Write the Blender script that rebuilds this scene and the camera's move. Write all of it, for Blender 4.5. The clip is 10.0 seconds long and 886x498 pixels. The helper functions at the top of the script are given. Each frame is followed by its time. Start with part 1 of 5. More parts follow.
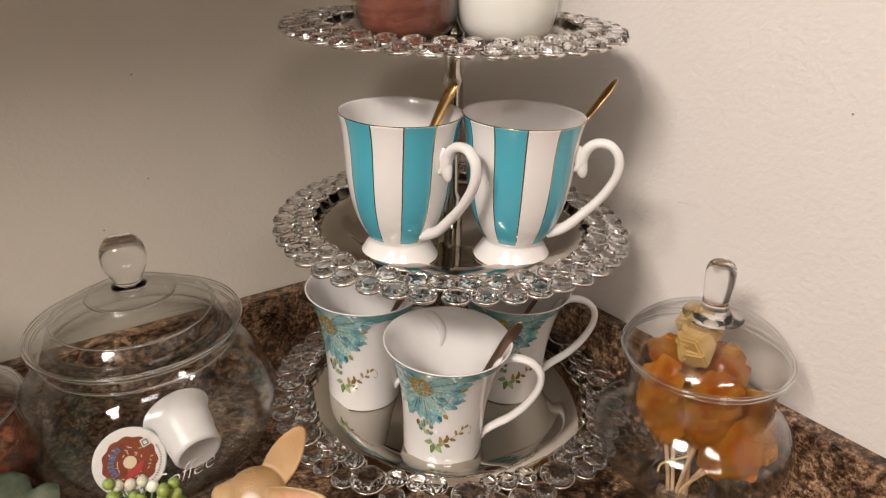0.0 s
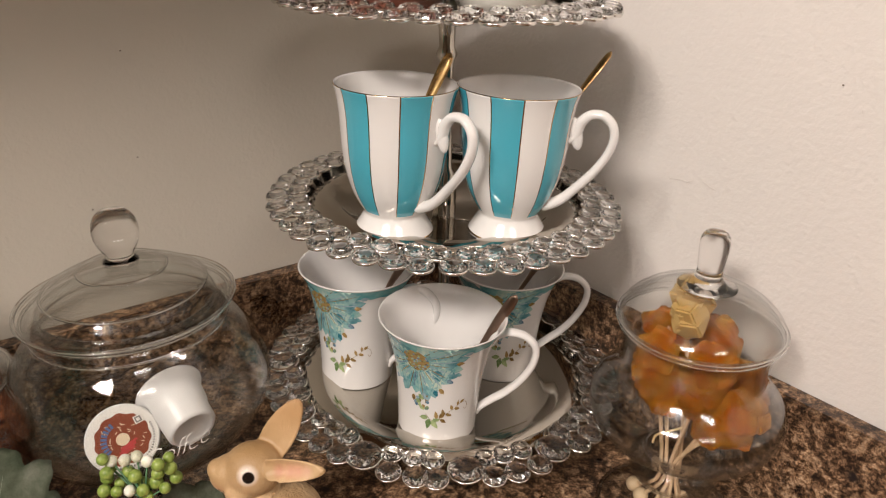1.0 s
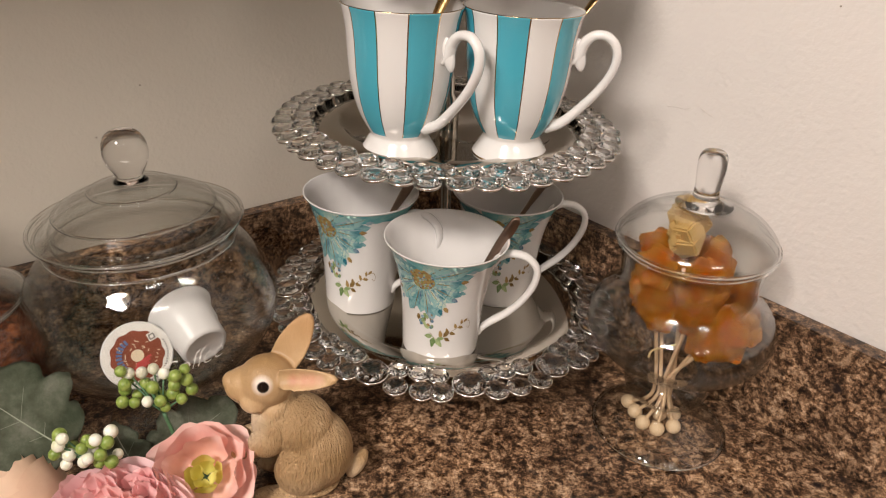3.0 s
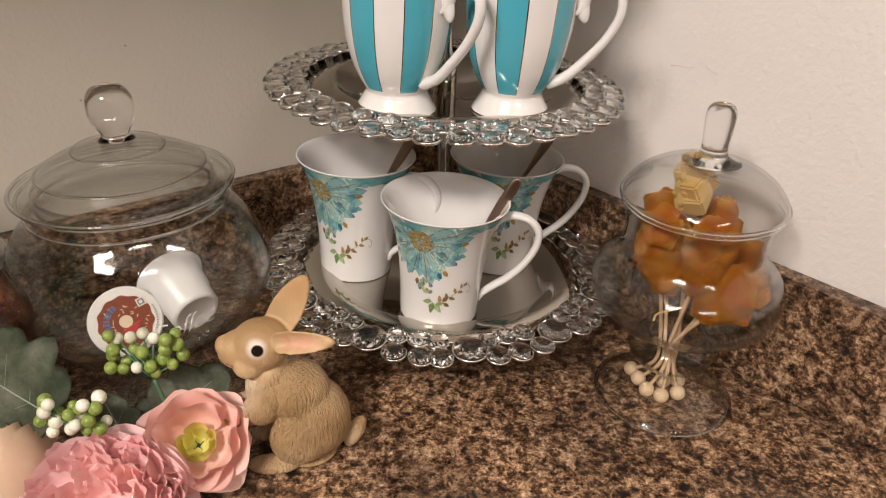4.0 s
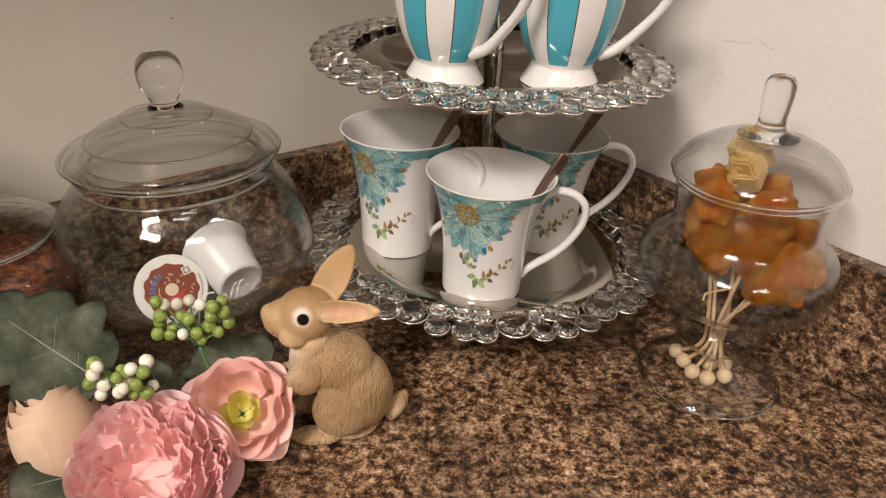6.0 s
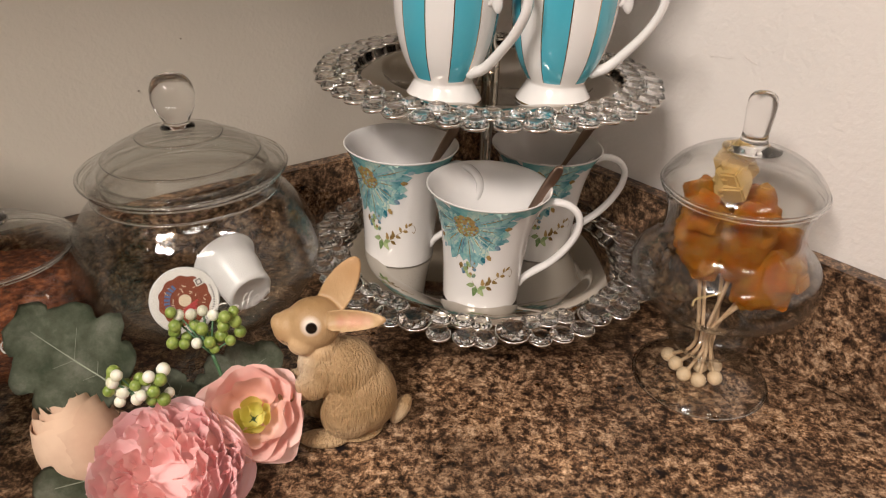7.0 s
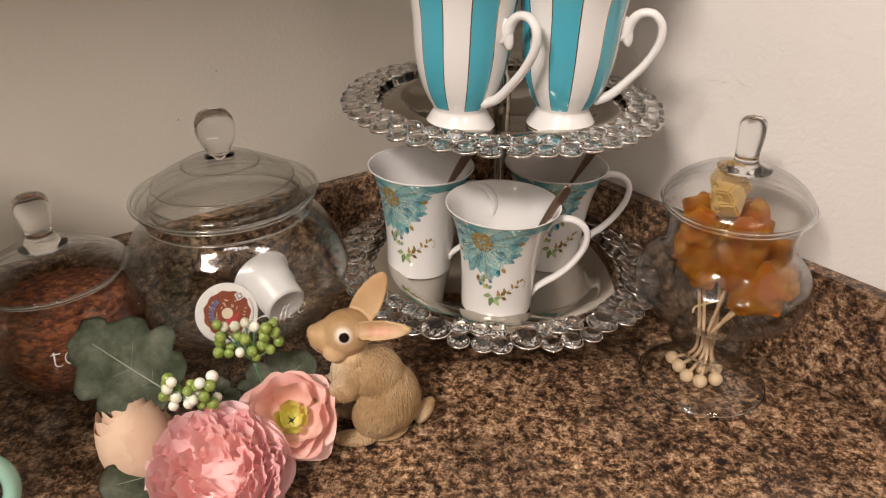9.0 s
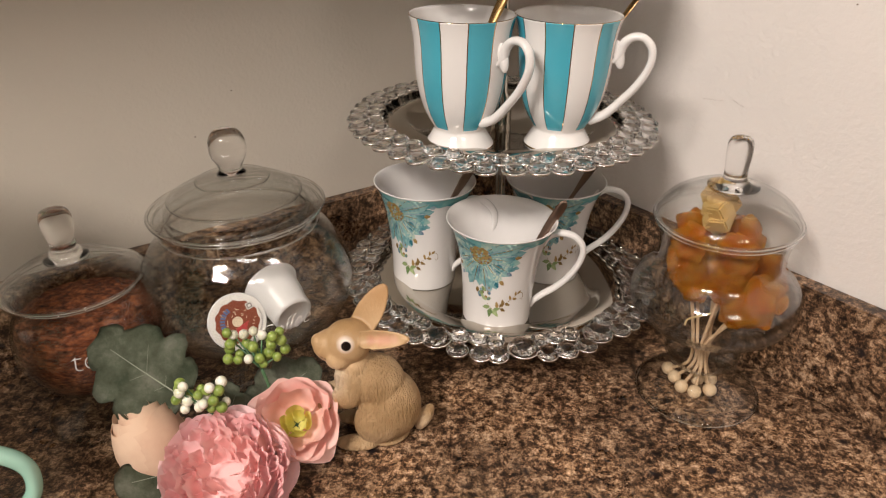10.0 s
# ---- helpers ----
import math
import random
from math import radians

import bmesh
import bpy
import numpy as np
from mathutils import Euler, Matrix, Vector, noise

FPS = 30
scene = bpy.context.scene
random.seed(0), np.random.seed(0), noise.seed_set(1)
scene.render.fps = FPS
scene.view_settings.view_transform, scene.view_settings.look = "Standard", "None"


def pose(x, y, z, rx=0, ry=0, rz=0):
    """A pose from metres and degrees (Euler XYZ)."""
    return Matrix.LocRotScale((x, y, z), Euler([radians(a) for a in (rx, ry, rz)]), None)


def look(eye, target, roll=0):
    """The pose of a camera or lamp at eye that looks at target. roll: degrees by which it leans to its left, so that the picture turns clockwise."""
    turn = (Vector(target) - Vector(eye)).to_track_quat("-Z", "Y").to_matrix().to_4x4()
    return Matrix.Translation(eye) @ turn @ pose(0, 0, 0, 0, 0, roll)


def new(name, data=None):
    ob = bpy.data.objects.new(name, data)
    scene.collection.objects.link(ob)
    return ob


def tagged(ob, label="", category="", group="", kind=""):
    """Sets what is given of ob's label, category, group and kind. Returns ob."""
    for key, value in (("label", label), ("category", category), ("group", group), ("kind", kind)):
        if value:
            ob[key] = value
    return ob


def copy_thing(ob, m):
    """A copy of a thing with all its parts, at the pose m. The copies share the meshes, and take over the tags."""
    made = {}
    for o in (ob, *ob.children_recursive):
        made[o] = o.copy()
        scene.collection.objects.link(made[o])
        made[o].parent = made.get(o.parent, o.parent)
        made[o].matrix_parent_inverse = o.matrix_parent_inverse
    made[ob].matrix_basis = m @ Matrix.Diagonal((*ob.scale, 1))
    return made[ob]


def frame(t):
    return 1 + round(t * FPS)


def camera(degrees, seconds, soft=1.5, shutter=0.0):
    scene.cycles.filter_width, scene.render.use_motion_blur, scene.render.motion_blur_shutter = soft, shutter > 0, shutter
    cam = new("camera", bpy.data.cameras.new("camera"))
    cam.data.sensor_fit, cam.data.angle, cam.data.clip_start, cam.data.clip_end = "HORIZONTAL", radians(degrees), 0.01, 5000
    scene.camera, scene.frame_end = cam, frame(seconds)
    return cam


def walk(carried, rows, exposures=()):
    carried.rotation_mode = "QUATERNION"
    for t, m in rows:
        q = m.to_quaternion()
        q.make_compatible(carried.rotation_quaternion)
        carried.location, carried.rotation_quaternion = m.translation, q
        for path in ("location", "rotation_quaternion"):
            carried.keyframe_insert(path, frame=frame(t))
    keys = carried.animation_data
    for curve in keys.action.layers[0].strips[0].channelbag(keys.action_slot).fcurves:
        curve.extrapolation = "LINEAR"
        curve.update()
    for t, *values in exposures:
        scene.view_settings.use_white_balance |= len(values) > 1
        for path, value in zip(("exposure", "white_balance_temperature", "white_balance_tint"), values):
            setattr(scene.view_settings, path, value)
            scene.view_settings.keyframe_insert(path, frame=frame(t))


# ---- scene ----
cam = camera(64.2, 10.0, soft=1.15)
PATH = [
    (0, (0.0017, 0.0969, 0.4627), (-0.0188, 1.9114, -0.3782), 0.48),
    (0.5, (-0.0052, 0.0887, 0.4589), (-0.0049, 1.9069, -0.3744), 0.81),
    (1, (-0.0079, 0.0891, 0.4448), (0.0217, 1.9032, -0.3967), 0.86),
    (1.5, (-0.0124, 0.0863, 0.4267), (0.0281, 1.8816, -0.4537), 0.79),
    (2, (-0.0154, 0.0771, 0.4231), (0.0314, 1.8464, -0.5083), 0.92),
    (2.5, (-0.0184, 0.0642, 0.4256), (0.0386, 1.8271, -0.5173), 1.24),
    (4, (-0.0277, 0.0701, 0.3980), (0.0670, 1.8156, -0.5737), 1.41),
    (4.5, (-0.0241, 0.0859, 0.3704), (0.0656, 1.8111, -0.6373), 1.93),
    (5, (-0.0379, 0.0836, 0.3642), (0.0299, 1.8046, -0.6524), 2.40),
    (5.5, (-0.0468, 0.0704, 0.3585), (-0.0193, 1.8011, -0.6434), 2.02),
    (6, (-0.0423, 0.0683, 0.3807), (-0.0192, 1.8084, -0.6050), 1.21),
    (7.5, (-0.0479, 0.0323, 0.4032), (-0.0231, 1.7802, -0.5685), 0.50),
    (8, (-0.0523, 0.0169, 0.4188), (-0.0387, 1.7696, -0.5445), -0.12),
    (8.5, (-0.0534, 0.0142, 0.4259), (-0.0521, 1.7715, -0.5291), -0.34),
    (9, (-0.0505, 0.0104, 0.4291), (-0.0569, 1.7611, -0.5377), -0.55),
    (9.5, (-0.0457, 0.0017, 0.4356), (-0.0801, 1.7530, -0.5296), -0.69),
    (10, (-0.0299, -0.0099, 0.4455), (-0.1018, 1.7502, -0.5015), -1.26),
]
walk(cam, [(t, look(eye, target, roll)) for t, eye, target, roll in PATH])

# ---- world and lamps ----
world = bpy.data.worlds.new("room_air")
scene.world = world
world.use_nodes = True
world.node_tree.nodes["Background"].inputs["Color"].default_value = (1.0, 0.86, 0.72, 1)
world.node_tree.nodes["Background"].inputs["Strength"].default_value = 0.05


def area_lamp(name, place, target, size, power, color):
    data = bpy.data.lights.new(name, "AREA")
    data.shape, data.size, data.size_y = "RECTANGLE", size[0], size[1]
    data.energy, data.color = power, color
    ob = new(name, data)
    ob.matrix_world = look(place, target)
    return ob


area_lamp("ceiling_lamp", (-0.70, -0.80, 1.42), (0.05, 0.55, 0.1), (0.52, 0.24), 41, (1.0, 0.900, 0.835))
area_lamp("ceiling_lamp_back", (0.55, -1.05, 1.46), (0.0, 0.5, 0.1), (0.60, 0.16), 7.0, (1.0, 0.915, 0.85))
scene.view_settings.exposure = 0.0


# ---- materials ----
def material(name, color=(0.8, 0.8, 0.8), rough=0.5, metal=0.0, **more):
    m = bpy.data.materials.new(name)
    m.use_nodes = True
    b = m.node_tree.nodes["Principled BSDF"]
    b.inputs["Base Color"].default_value = (*color, 1)
    b.inputs["Roughness"].default_value = rough
    b.inputs["Metallic"].default_value = metal
    for key, value in more.items():
        b.inputs[key.replace("_", " ")].default_value = value
    return m


def node(m, kind, **values):
    n = m.node_tree.nodes.new(kind)
    for key, value in values.items():
        n.inputs[key.replace("_", " ")].default_value = value
    return n


def link(m, a, b):
    m.node_tree.links.new(a, b)


def coords(m, scale=(1, 1, 1), kind="Object"):
    tc, mp = node(m, "ShaderNodeTexCoord"), node(m, "ShaderNodeMapping")
    mp.inputs["Scale"].default_value = scale
    link(m, tc.outputs[kind], mp.inputs["Vector"])
    return mp.outputs["Vector"]


def ramp(m, source, stops, interpolation="LINEAR"):
    r = node(m, "ShaderNodeValToRGB")
    r.color_ramp.interpolation = interpolation
    while len(r.color_ramp.elements) < len(stops):
        r.color_ramp.elements.new(0.5)
    for e, (p, c) in zip(r.color_ramp.elements, stops):
        e.position, e.color = p, (*c, 1)
    link(m, source, r.inputs["Fac"])
    return r.outputs["Color"]


def noise_tex(m, vector, scale, detail=4.0, rough=0.55):
    n = node(m, "ShaderNodeTexNoise", Scale=scale, Detail=detail, Roughness=rough)
    link(m, vector, n.inputs["Vector"])
    return n.outputs["Fac"]


def mix(m, fac, a, b, blend="MIX"):
    n = m.node_tree.nodes.new("ShaderNodeMix")
    n.data_type, n.blend_type = "RGBA", blend
    for socket, value in ((n.inputs[0], fac), (n.inputs[6], a), (n.inputs[7], b)):
        if isinstance(value, (int, float)):
            socket.default_value = value
        elif isinstance(value, tuple):
            socket.default_value = (*value, 1)
        else:
            link(m, value, socket)
    return n.outputs[2]


def bump(m, height, strength, distance):
    n = node(m, "ShaderNodeBump", Strength=strength, Distance=distance)
    link(m, height, n.inputs["Height"])
    link(m, n.outputs["Normal"], m.node_tree.nodes["Principled BSDF"].inputs["Normal"])


def base(m, color):
    link(m, color, m.node_tree.nodes["Principled BSDF"].inputs["Base Color"])


def granite_material():
    m = material("granite_laminate", rough=0.3)
    v = coords(m)
    warp = node(m, "ShaderNodeTexNoise", Scale=55.0, Detail=3.0)
    link(m, v, warp.inputs["Vector"])
    moved = node(m, "ShaderNodeVectorMath")
    moved.operation = "MULTIPLY_ADD"
    link(m, warp.outputs["Color"], moved.inputs[0])
    moved.inputs[1].default_value = (0.007, 0.007, 0.007)
    link(m, v, moved.inputs[2])
    v2 = moved.outputs[0]
    blotch = ramp(m, noise_tex(m, v2, 135, 8, 0.78), [
        (0.38, (0.009, 0.006, 0.005)), (0.44, (0.040, 0.022, 0.013)), (0.49, (0.125, 0.070, 0.038)),
        (0.55, (0.310, 0.196, 0.116)), (0.63, (0.56, 0.405, 0.27))])
    fine = ramp(m, noise_tex(m, v, 420, 4, 0.75), [(0.36, (0.30, 0.27, 0.25)), (0.5, (0.95, 0.95, 0.95)), (0.66, (1.55, 1.5, 1.4))])
    c = mix(m, 0.85, blotch, fine, "MULTIPLY")
    vor = node(m, "ShaderNodeTexVoronoi", Scale=42.0)
    link(m, v2, vor.inputs["Vector"])
    dark = ramp(m, vor.outputs["Distance"], [(0.12, (1, 1, 1)), (0.27, (0, 0, 0))])
    spots = ramp(m, noise_tex(m, v, 30, 2), [(0.50, (0, 0, 0)), (0.58, (1, 1, 1))])
    c = mix(m, mix(m, 1.0, dark, spots, "MULTIPLY"), c, (0.012, 0.009, 0.010))
    broad = ramp(m, noise_tex(m, v, 13, 4, 0.6), [(0.34, (0.50, 0.46, 0.43)), (0.5, (1.0, 0.98, 0.97)), (0.66, (1.40, 1.34, 1.26))])
    c = mix(m, 0.9, c, broad, "MULTIPLY")
    base(m, c)
    rr = ramp(m, noise_tex(m, v, 18, 3), [(0.3, (0.24, 0.24, 0.24)), (0.7, (0.40, 0.40, 0.40))])
    link(m, rr, m.node_tree.nodes["Principled BSDF"].inputs["Roughness"])
    bump(m, noise_tex(m, v, 420, 2), 0.12, 0.0006)
    return m


def plaster_material(name, color, strength):
    m = material(name, color, 0.75)
    v = coords(m)
    tone = ramp(m, noise_tex(m, v, 5, 4), [(0.3, tuple(x * 0.95 for x in color)), (0.7, color)])
    base(m, tone)
    bump(m, noise_tex(m, v, 210, 4, 0.5), strength, 0.0018)
    return m


def clear_glass(name, tint=(0.966, 0.968, 0.961), low=0.036, high=0.95, power=3.4):
    """Thin blown glass: see-through, with gloss that grows towards the edges."""
    m = bpy.data.materials.new(name)
    m.use_nodes = True
    n = m.node_tree.nodes
    n.remove(n["Principled BSDF"])
    t, g, f, s = node(m, "ShaderNodeBsdfTransparent"), node(m, "ShaderNodeBsdfGlossy"), node(m, "ShaderNodeLayerWeight", Blend=0.5), node(m, "ShaderNodeMixShader")
    t.inputs["Color"].default_value = (*tint, 1)
    g.inputs["Roughness"].default_value = 0.02
    p, k = node(m, "ShaderNodeMath"), node(m, "ShaderNodeMath")
    p.operation, k.operation, k.use_clamp = "POWER", "MULTIPLY_ADD", True
    link(m, f.outputs["Facing"], p.inputs[0])
    p.inputs[1].default_value = power
    link(m, p.outputs[0], k.inputs[0])
    k.inputs[1].default_value, k.inputs[2].default_value = high, low
    link(m, k.outputs[0], s.inputs[0])
    link(m, t.outputs[0], s.inputs[1])
    link(m, g.outputs[0], s.inputs[2])
    link(m, s.outputs[0], n["Material Output"].inputs["Surface"])
    return m


def solid_glass(name, color=(1, 1, 1), ior=1.5, rough=0.0):
    m = bpy.data.materials.new(name)
    m.use_nodes = True
    n = m.node_tree.nodes
    n.remove(n["Principled BSDF"])
    g = node(m, "ShaderNodeBsdfGlass", IOR=ior, Roughness=rough)
    g.inputs["Color"].default_value = (*color, 1)
    link(m, g.outputs[0], n["Material Output"].inputs["Surface"])
    return m


GRANITE = granite_material()
# left wall: warmer beige, its weaker light darkened into the colour
WALL_PAINT_DIM = plaster_material("wall_paint_dim", (0.565, 0.512, 0.430), 0.35)
# for the unseen far walls: dark, so that less light bounces back
ROOM_PAINT_DARK = plaster_material("far_wall_bounce_cut", (0.38, 0.33, 0.27), 0.3)
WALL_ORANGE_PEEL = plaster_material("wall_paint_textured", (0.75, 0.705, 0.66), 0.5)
CEILING_PAINT = plaster_material("ceiling_paint", (0.78, 0.76, 0.72), 0.3)
FLOOR_TILE = plaster_material("floor_tile", (0.36, 0.29, 0.22), 0.2)
CABINET_WOOD = plaster_material("cabinet_wood", (0.22, 0.12, 0.06), 0.2)
GLASS = clear_glass("blown_glass")
KNOB_GLASS = solid_glass("solid_glass")
GEM_GLASS = solid_glass("crystal", (1, 1, 1), 1.50)
SILVER = material("polished_silver", (0.52, 0.485, 0.43), 0.10, 1.0)
BEZEL = material("silver_bezel", (0.80, 0.78, 0.74), 0.2, 1.0)
PORCELAIN = material("white_porcelain", (0.72, 0.70, 0.675), 0.12, 0.0, Coat_Weight=0.5, Coat_Roughness=0.03)
TEAL = material("turquoise_glaze", (0.065, 0.355, 0.45), 0.14, 0.0, Coat_Weight=0.5, Coat_Roughness=0.03)
GOLD = material("gold_line", (0.48, 0.34, 0.17), 0.14, 1.0)
SPOON_GOLD = material("gold_spoon_metal", (0.70, 0.47, 0.20), 0.22, 1.0)
SPOON_STEEL = material("bronze_spoon_metal", (0.30, 0.21, 0.16), 0.28, 1.0)
m = SILVER
v = coords(m)
rr = ramp(m, noise_tex(m, v, 40, 4), [(0.3, (0.035, 0.035, 0.035)), (0.7, (0.12, 0.12, 0.12))])
link(m, rr, m.node_tree.nodes["Principled BSDF"].inputs["Roughness"])


# ---- building helpers ----
def mesh_from(name, bm, materials, smooth=True):
    data = bpy.data.meshes.new(name)
    bm.normal_update()
    bm.to_mesh(data)
    bm.free()
    for mat in (materials if isinstance(materials, (list, tuple)) else [materials]):
        data.materials.append(mat)
    if smooth:
        for p in data.polygons:
            p.use_smooth = True
    return data


def part(name, bm, mat, parent=None, label="", smooth=True, at=None):
    ob = new(name, mesh_from(name, bm, mat, smooth))
    if parent is not None:
        ob.parent = parent
    if at is not None:
        ob.matrix_basis = at
    return tagged(ob, label)


def thing(name, at, label, category, group="", kind=""):
    ob = new(name)
    ob.empty_display_size = 0.02
    ob.matrix_basis = at
    return tagged(ob, label, category, group, kind)


def spline(points, steps=6):
    """Catmull-Rom through points of any dimension."""
    pts = [Vector(p) for p in points]
    out = []
    for i in range(len(pts) - 1):
        p0, p1, p2, p3 = pts[max(i - 1, 0)], pts[i], pts[i + 1], pts[min(i + 2, len(pts) - 1)]
        for k in range(steps):
            t = k / steps
            out.append(0.5 * ((2 * p1) + (p2 - p0) * t + (2 * p0 - 5 * p1 + 4 * p2 - p3) * t * t + (3 * p1 - p0 - 3 * p2 + p3) * t ** 3))
    out.append(pts[-1])
    return out


def lathe(profile, segs=64, angles=None, bm=None, mat_of=None, closed=False):
    """Turns (r, z) pairs round z. closed: joins the last ring to the first."""
    bm = bm or bmesh.new()
    angles = angles or [2 * math.pi * i / segs for i in range(segs)]
    n = len(angles)
    rings = []
    for r, z in profile:
        if r < 1e-6:
            rings.append([bm.verts.new((0, 0, z))])
        else:
            rings.append([bm.verts.new((r * math.cos(a), r * math.sin(a), z)) for a in angles])
    pairs = list(zip(rings, rings[1:])) + ([(rings[-1], rings[0])] if closed else [])
    for k, (a, b) in enumerate(pairs):
        for i in range(n):
            j = (i + 1) % n
            if len(a) == 1 and len(b) == 1:
                continue
            if len(a) == 1:
                f = bm.faces.new((a[0], b[j], b[i]))
            elif len(b) == 1:
                f = bm.faces.new((a[i], a[j], b[0]))
            else:
                f = bm.faces.new((a[i], a[j], b[j], b[i]))
            if mat_of:
                f.material_index = mat_of(k, i)
    return bm


def tube(points, radius, sides=10, bm=None, flat=None):
    """A swept tube. radius: number, or list of (wide, thick) along the points; flat: the direction of the wide side."""
    bm = bm or bmesh.new()
    pts = [Vector(p) for p in points]
    rings = []
    ref = Vector(flat) if flat is not None else Vector((0.123, 0.456, 0.88))
    for i, p in enumerate(pts):
        d = (pts[min(i + 1, len(pts) - 1)] - pts[max(i - 1, 0)]).normalized()
        s = (ref - d * ref.dot(d)).normalized()
        u = d.cross(s)
        rw, rt = radius[i] if isinstance(radius, list) else (radius, radius)
        rings.append([bm.verts.new(p + s * (rw * math.cos(2 * math.pi * k / sides)) + u * (rt * math.sin(2 * math.pi * k / sides))) for k in range(sides)])
    for a, b in zip(rings, rings[1:]):
        for k in range(sides):
            bm.faces.new((a[k], a[(k + 1) % sides], b[(k + 1) % sides], b[k]))
    bm.faces.new(rings[0][::-1])
    bm.faces.new(rings[-1])
    return bm


def ball(r, bm=None, at=(0, 0, 0), scale=(1, 1, 1), turn=None, u=16, v=10):
    bm = bm or bmesh.new()
    m4 = Matrix.Translation(at) @ (turn or Matrix()) @ Matrix.Diagonal((*scale, 1))
    bmesh.ops.create_uvsphere(bm, u_segments=u, v_segments=v, radius=r, matrix=m4)
    return bm


def prism(outline, z0, z1, bm=None):
    bm = bm or bmesh.new()
    lo = [bm.verts.new((x, y, z0)) for x, y in outline]
    hi = [bm.verts.new((x, y, z1)) for x, y in outline]
    n = len(outline)
    bm.faces.new(lo[::-1])
    bm.faces.new(hi)
    for i in range(n):
        bm.faces.new((lo[i], lo[(i + 1) % n], hi[(i + 1) % n], hi[i]))
    bmesh.ops.recalc_face_normals(bm, faces=bm.faces)
    return bm


# ---- the room: a kitchen corner ----
U, V = Vector((0.824, 0.566)), Vector((0.616, -0.788))     # along the left wall, along the right wall
NL, NR = Vector((-0.566, 0.824)), Vector((0.788, 0.616))   # out through each wall
WALL_L, WALL_R, SPLASH, SPLASH_TOP = 0.737, 0.568, 0.020, 0.104


def meet(a, b):
    """The plan point at offset a out through the left wall and b out through the right one."""
    det = NL.x * NR.y - NL.y * NR.x
    return Vector(((a * NR.y - b * NL.y) / det, (NL.x * b - NR.x * a) / det))


def strip(name, a0, a1, left, length, z0, z1, mat, start=0.0, label="", bevel=0.0):
    """A wall-like slab along the left or right wall between the offsets a0 and a1."""
    if left:
        p, q = meet(a0, WALL_R + start), meet(a1, WALL_R + start)
        d = -U * length
    else:
        p, q = meet(WALL_L + start, a0), meet(WALL_L + start, a1)
        d = V * length
    bm = prism([tuple(p), tuple(q), tuple(q + d), tuple(p + d)], z0, z1)
    if bevel:
        bmesh.ops.bevel(bm, geom=list(bm.edges), offset=bevel, segments=2, affect="EDGES")
    return tagged(part(name, bm, mat, smooth=False), label, kind="structure")


# the left wall's dimness against the right one is in its paint colour
strip("wall_left", WALL_L, WALL_L + 0.12, True, 3.2, -0.9, 1.5, WALL_PAINT_DIM, start=0.12, label="warm beige kitchen wall with light texture, colour darkened for its weaker light")
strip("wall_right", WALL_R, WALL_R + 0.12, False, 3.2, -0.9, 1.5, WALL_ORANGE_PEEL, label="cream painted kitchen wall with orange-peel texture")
strip("backsplash_left", WALL_L - SPLASH, WALL_L - 0.0005, True, 2.2, 0.0005, SPLASH_TOP, GRANITE, start=-0.0005, label="brown granite-look backsplash strip along the wall", bevel=0.002)
strip("backsplash_right", WALL_R - SPLASH, WALL_R - 0.0005, False, 2.2, 0.0005, SPLASH_TOP + 0.005, GRANITE, start=-SPLASH - 0.001, label="brown granite-look backsplash strip along the wall", bevel=0.002)
c0, c1 = meet(WALL_L, WALL_R), meet(WALL_L - 0.64, WALL_R - 0.64)
bm = prism([tuple(c0), tuple(c0 - U * 2.2), tuple(c0 - U * 2.2 - NL * 0.64), tuple(c1), tuple(c0 + V * 2.2 - NR * 0.64), tuple(c0 + V * 2.2)], -0.038, 0.0)
tagged(part("countertop", bm, GRANITE, smooth=False), "brown and black granite-look laminate kitchen countertop", kind="structure")
bm = prism([tuple(c0), tuple(c0 - U * 2.2), tuple(c0 - U * 2.2 - NL * 0.6), tuple(meet(WALL_L - 0.6, WALL_R - 0.6)), tuple(c0 + V * 2.2 - NR * 0.6), tuple(c0 + V * 2.2)], -0.9, -0.038)
tagged(part("base_cabinets", bm, CABINET_WOOD, smooth=False), "dark wooden base cabinets under the countertop", kind="structure")
far = [c0 - U * 3.2, c0, c0 + V * 3.2, c0 + V * 3.2 - U * 3.2]
tagged(part("floor", prism([tuple(p) for p in far], -0.95, -0.9), FLOOR_TILE, smooth=False), "plain brown kitchen floor", kind="structure")
tagged(part("ceiling", prism([tuple(p) for p in far], 1.5, 1.55), CEILING_PAINT, smooth=False), "plain white kitchen ceiling", kind="structure")
e0, e1, e2 = c0 - U * 3.2, c0 + V * 3.2, c0 + V * 3.2 - U * 3.2
# two unseen walls close the room; their dark tone deepens the shadows
tagged(part("wall_back", prism([tuple(e1), tuple(e1 + V * 0.1), tuple(e2 + V * 0.1), tuple(e2)], -0.9, 1.5), ROOM_PAINT_DARK, smooth=False), "unseen plain taupe wall closing the kitchen, dark to cut bounce light", kind="structure")
tagged(part("wall_far", prism([tuple(e0), tuple(e2), tuple(e2 - U * 0.1), tuple(e0 - U * 0.1)], -0.9, 1.5), ROOM_PAINT_DARK, smooth=False), "unseen plain taupe wall closing the kitchen, dark to cut bounce light", kind="structure")


bm = prism([tuple(meet(WALL_L - 0.001, WALL_R - 0.001)), tuple(meet(WALL_L - 0.32, WALL_R - 0.001)), tuple(meet(WALL_L - 0.32, WALL_R - 0.001) - U * 2.2), tuple(meet(WALL_L - 0.001, WALL_R - 0.001) - U * 2.2)], 0.635, 1.30)
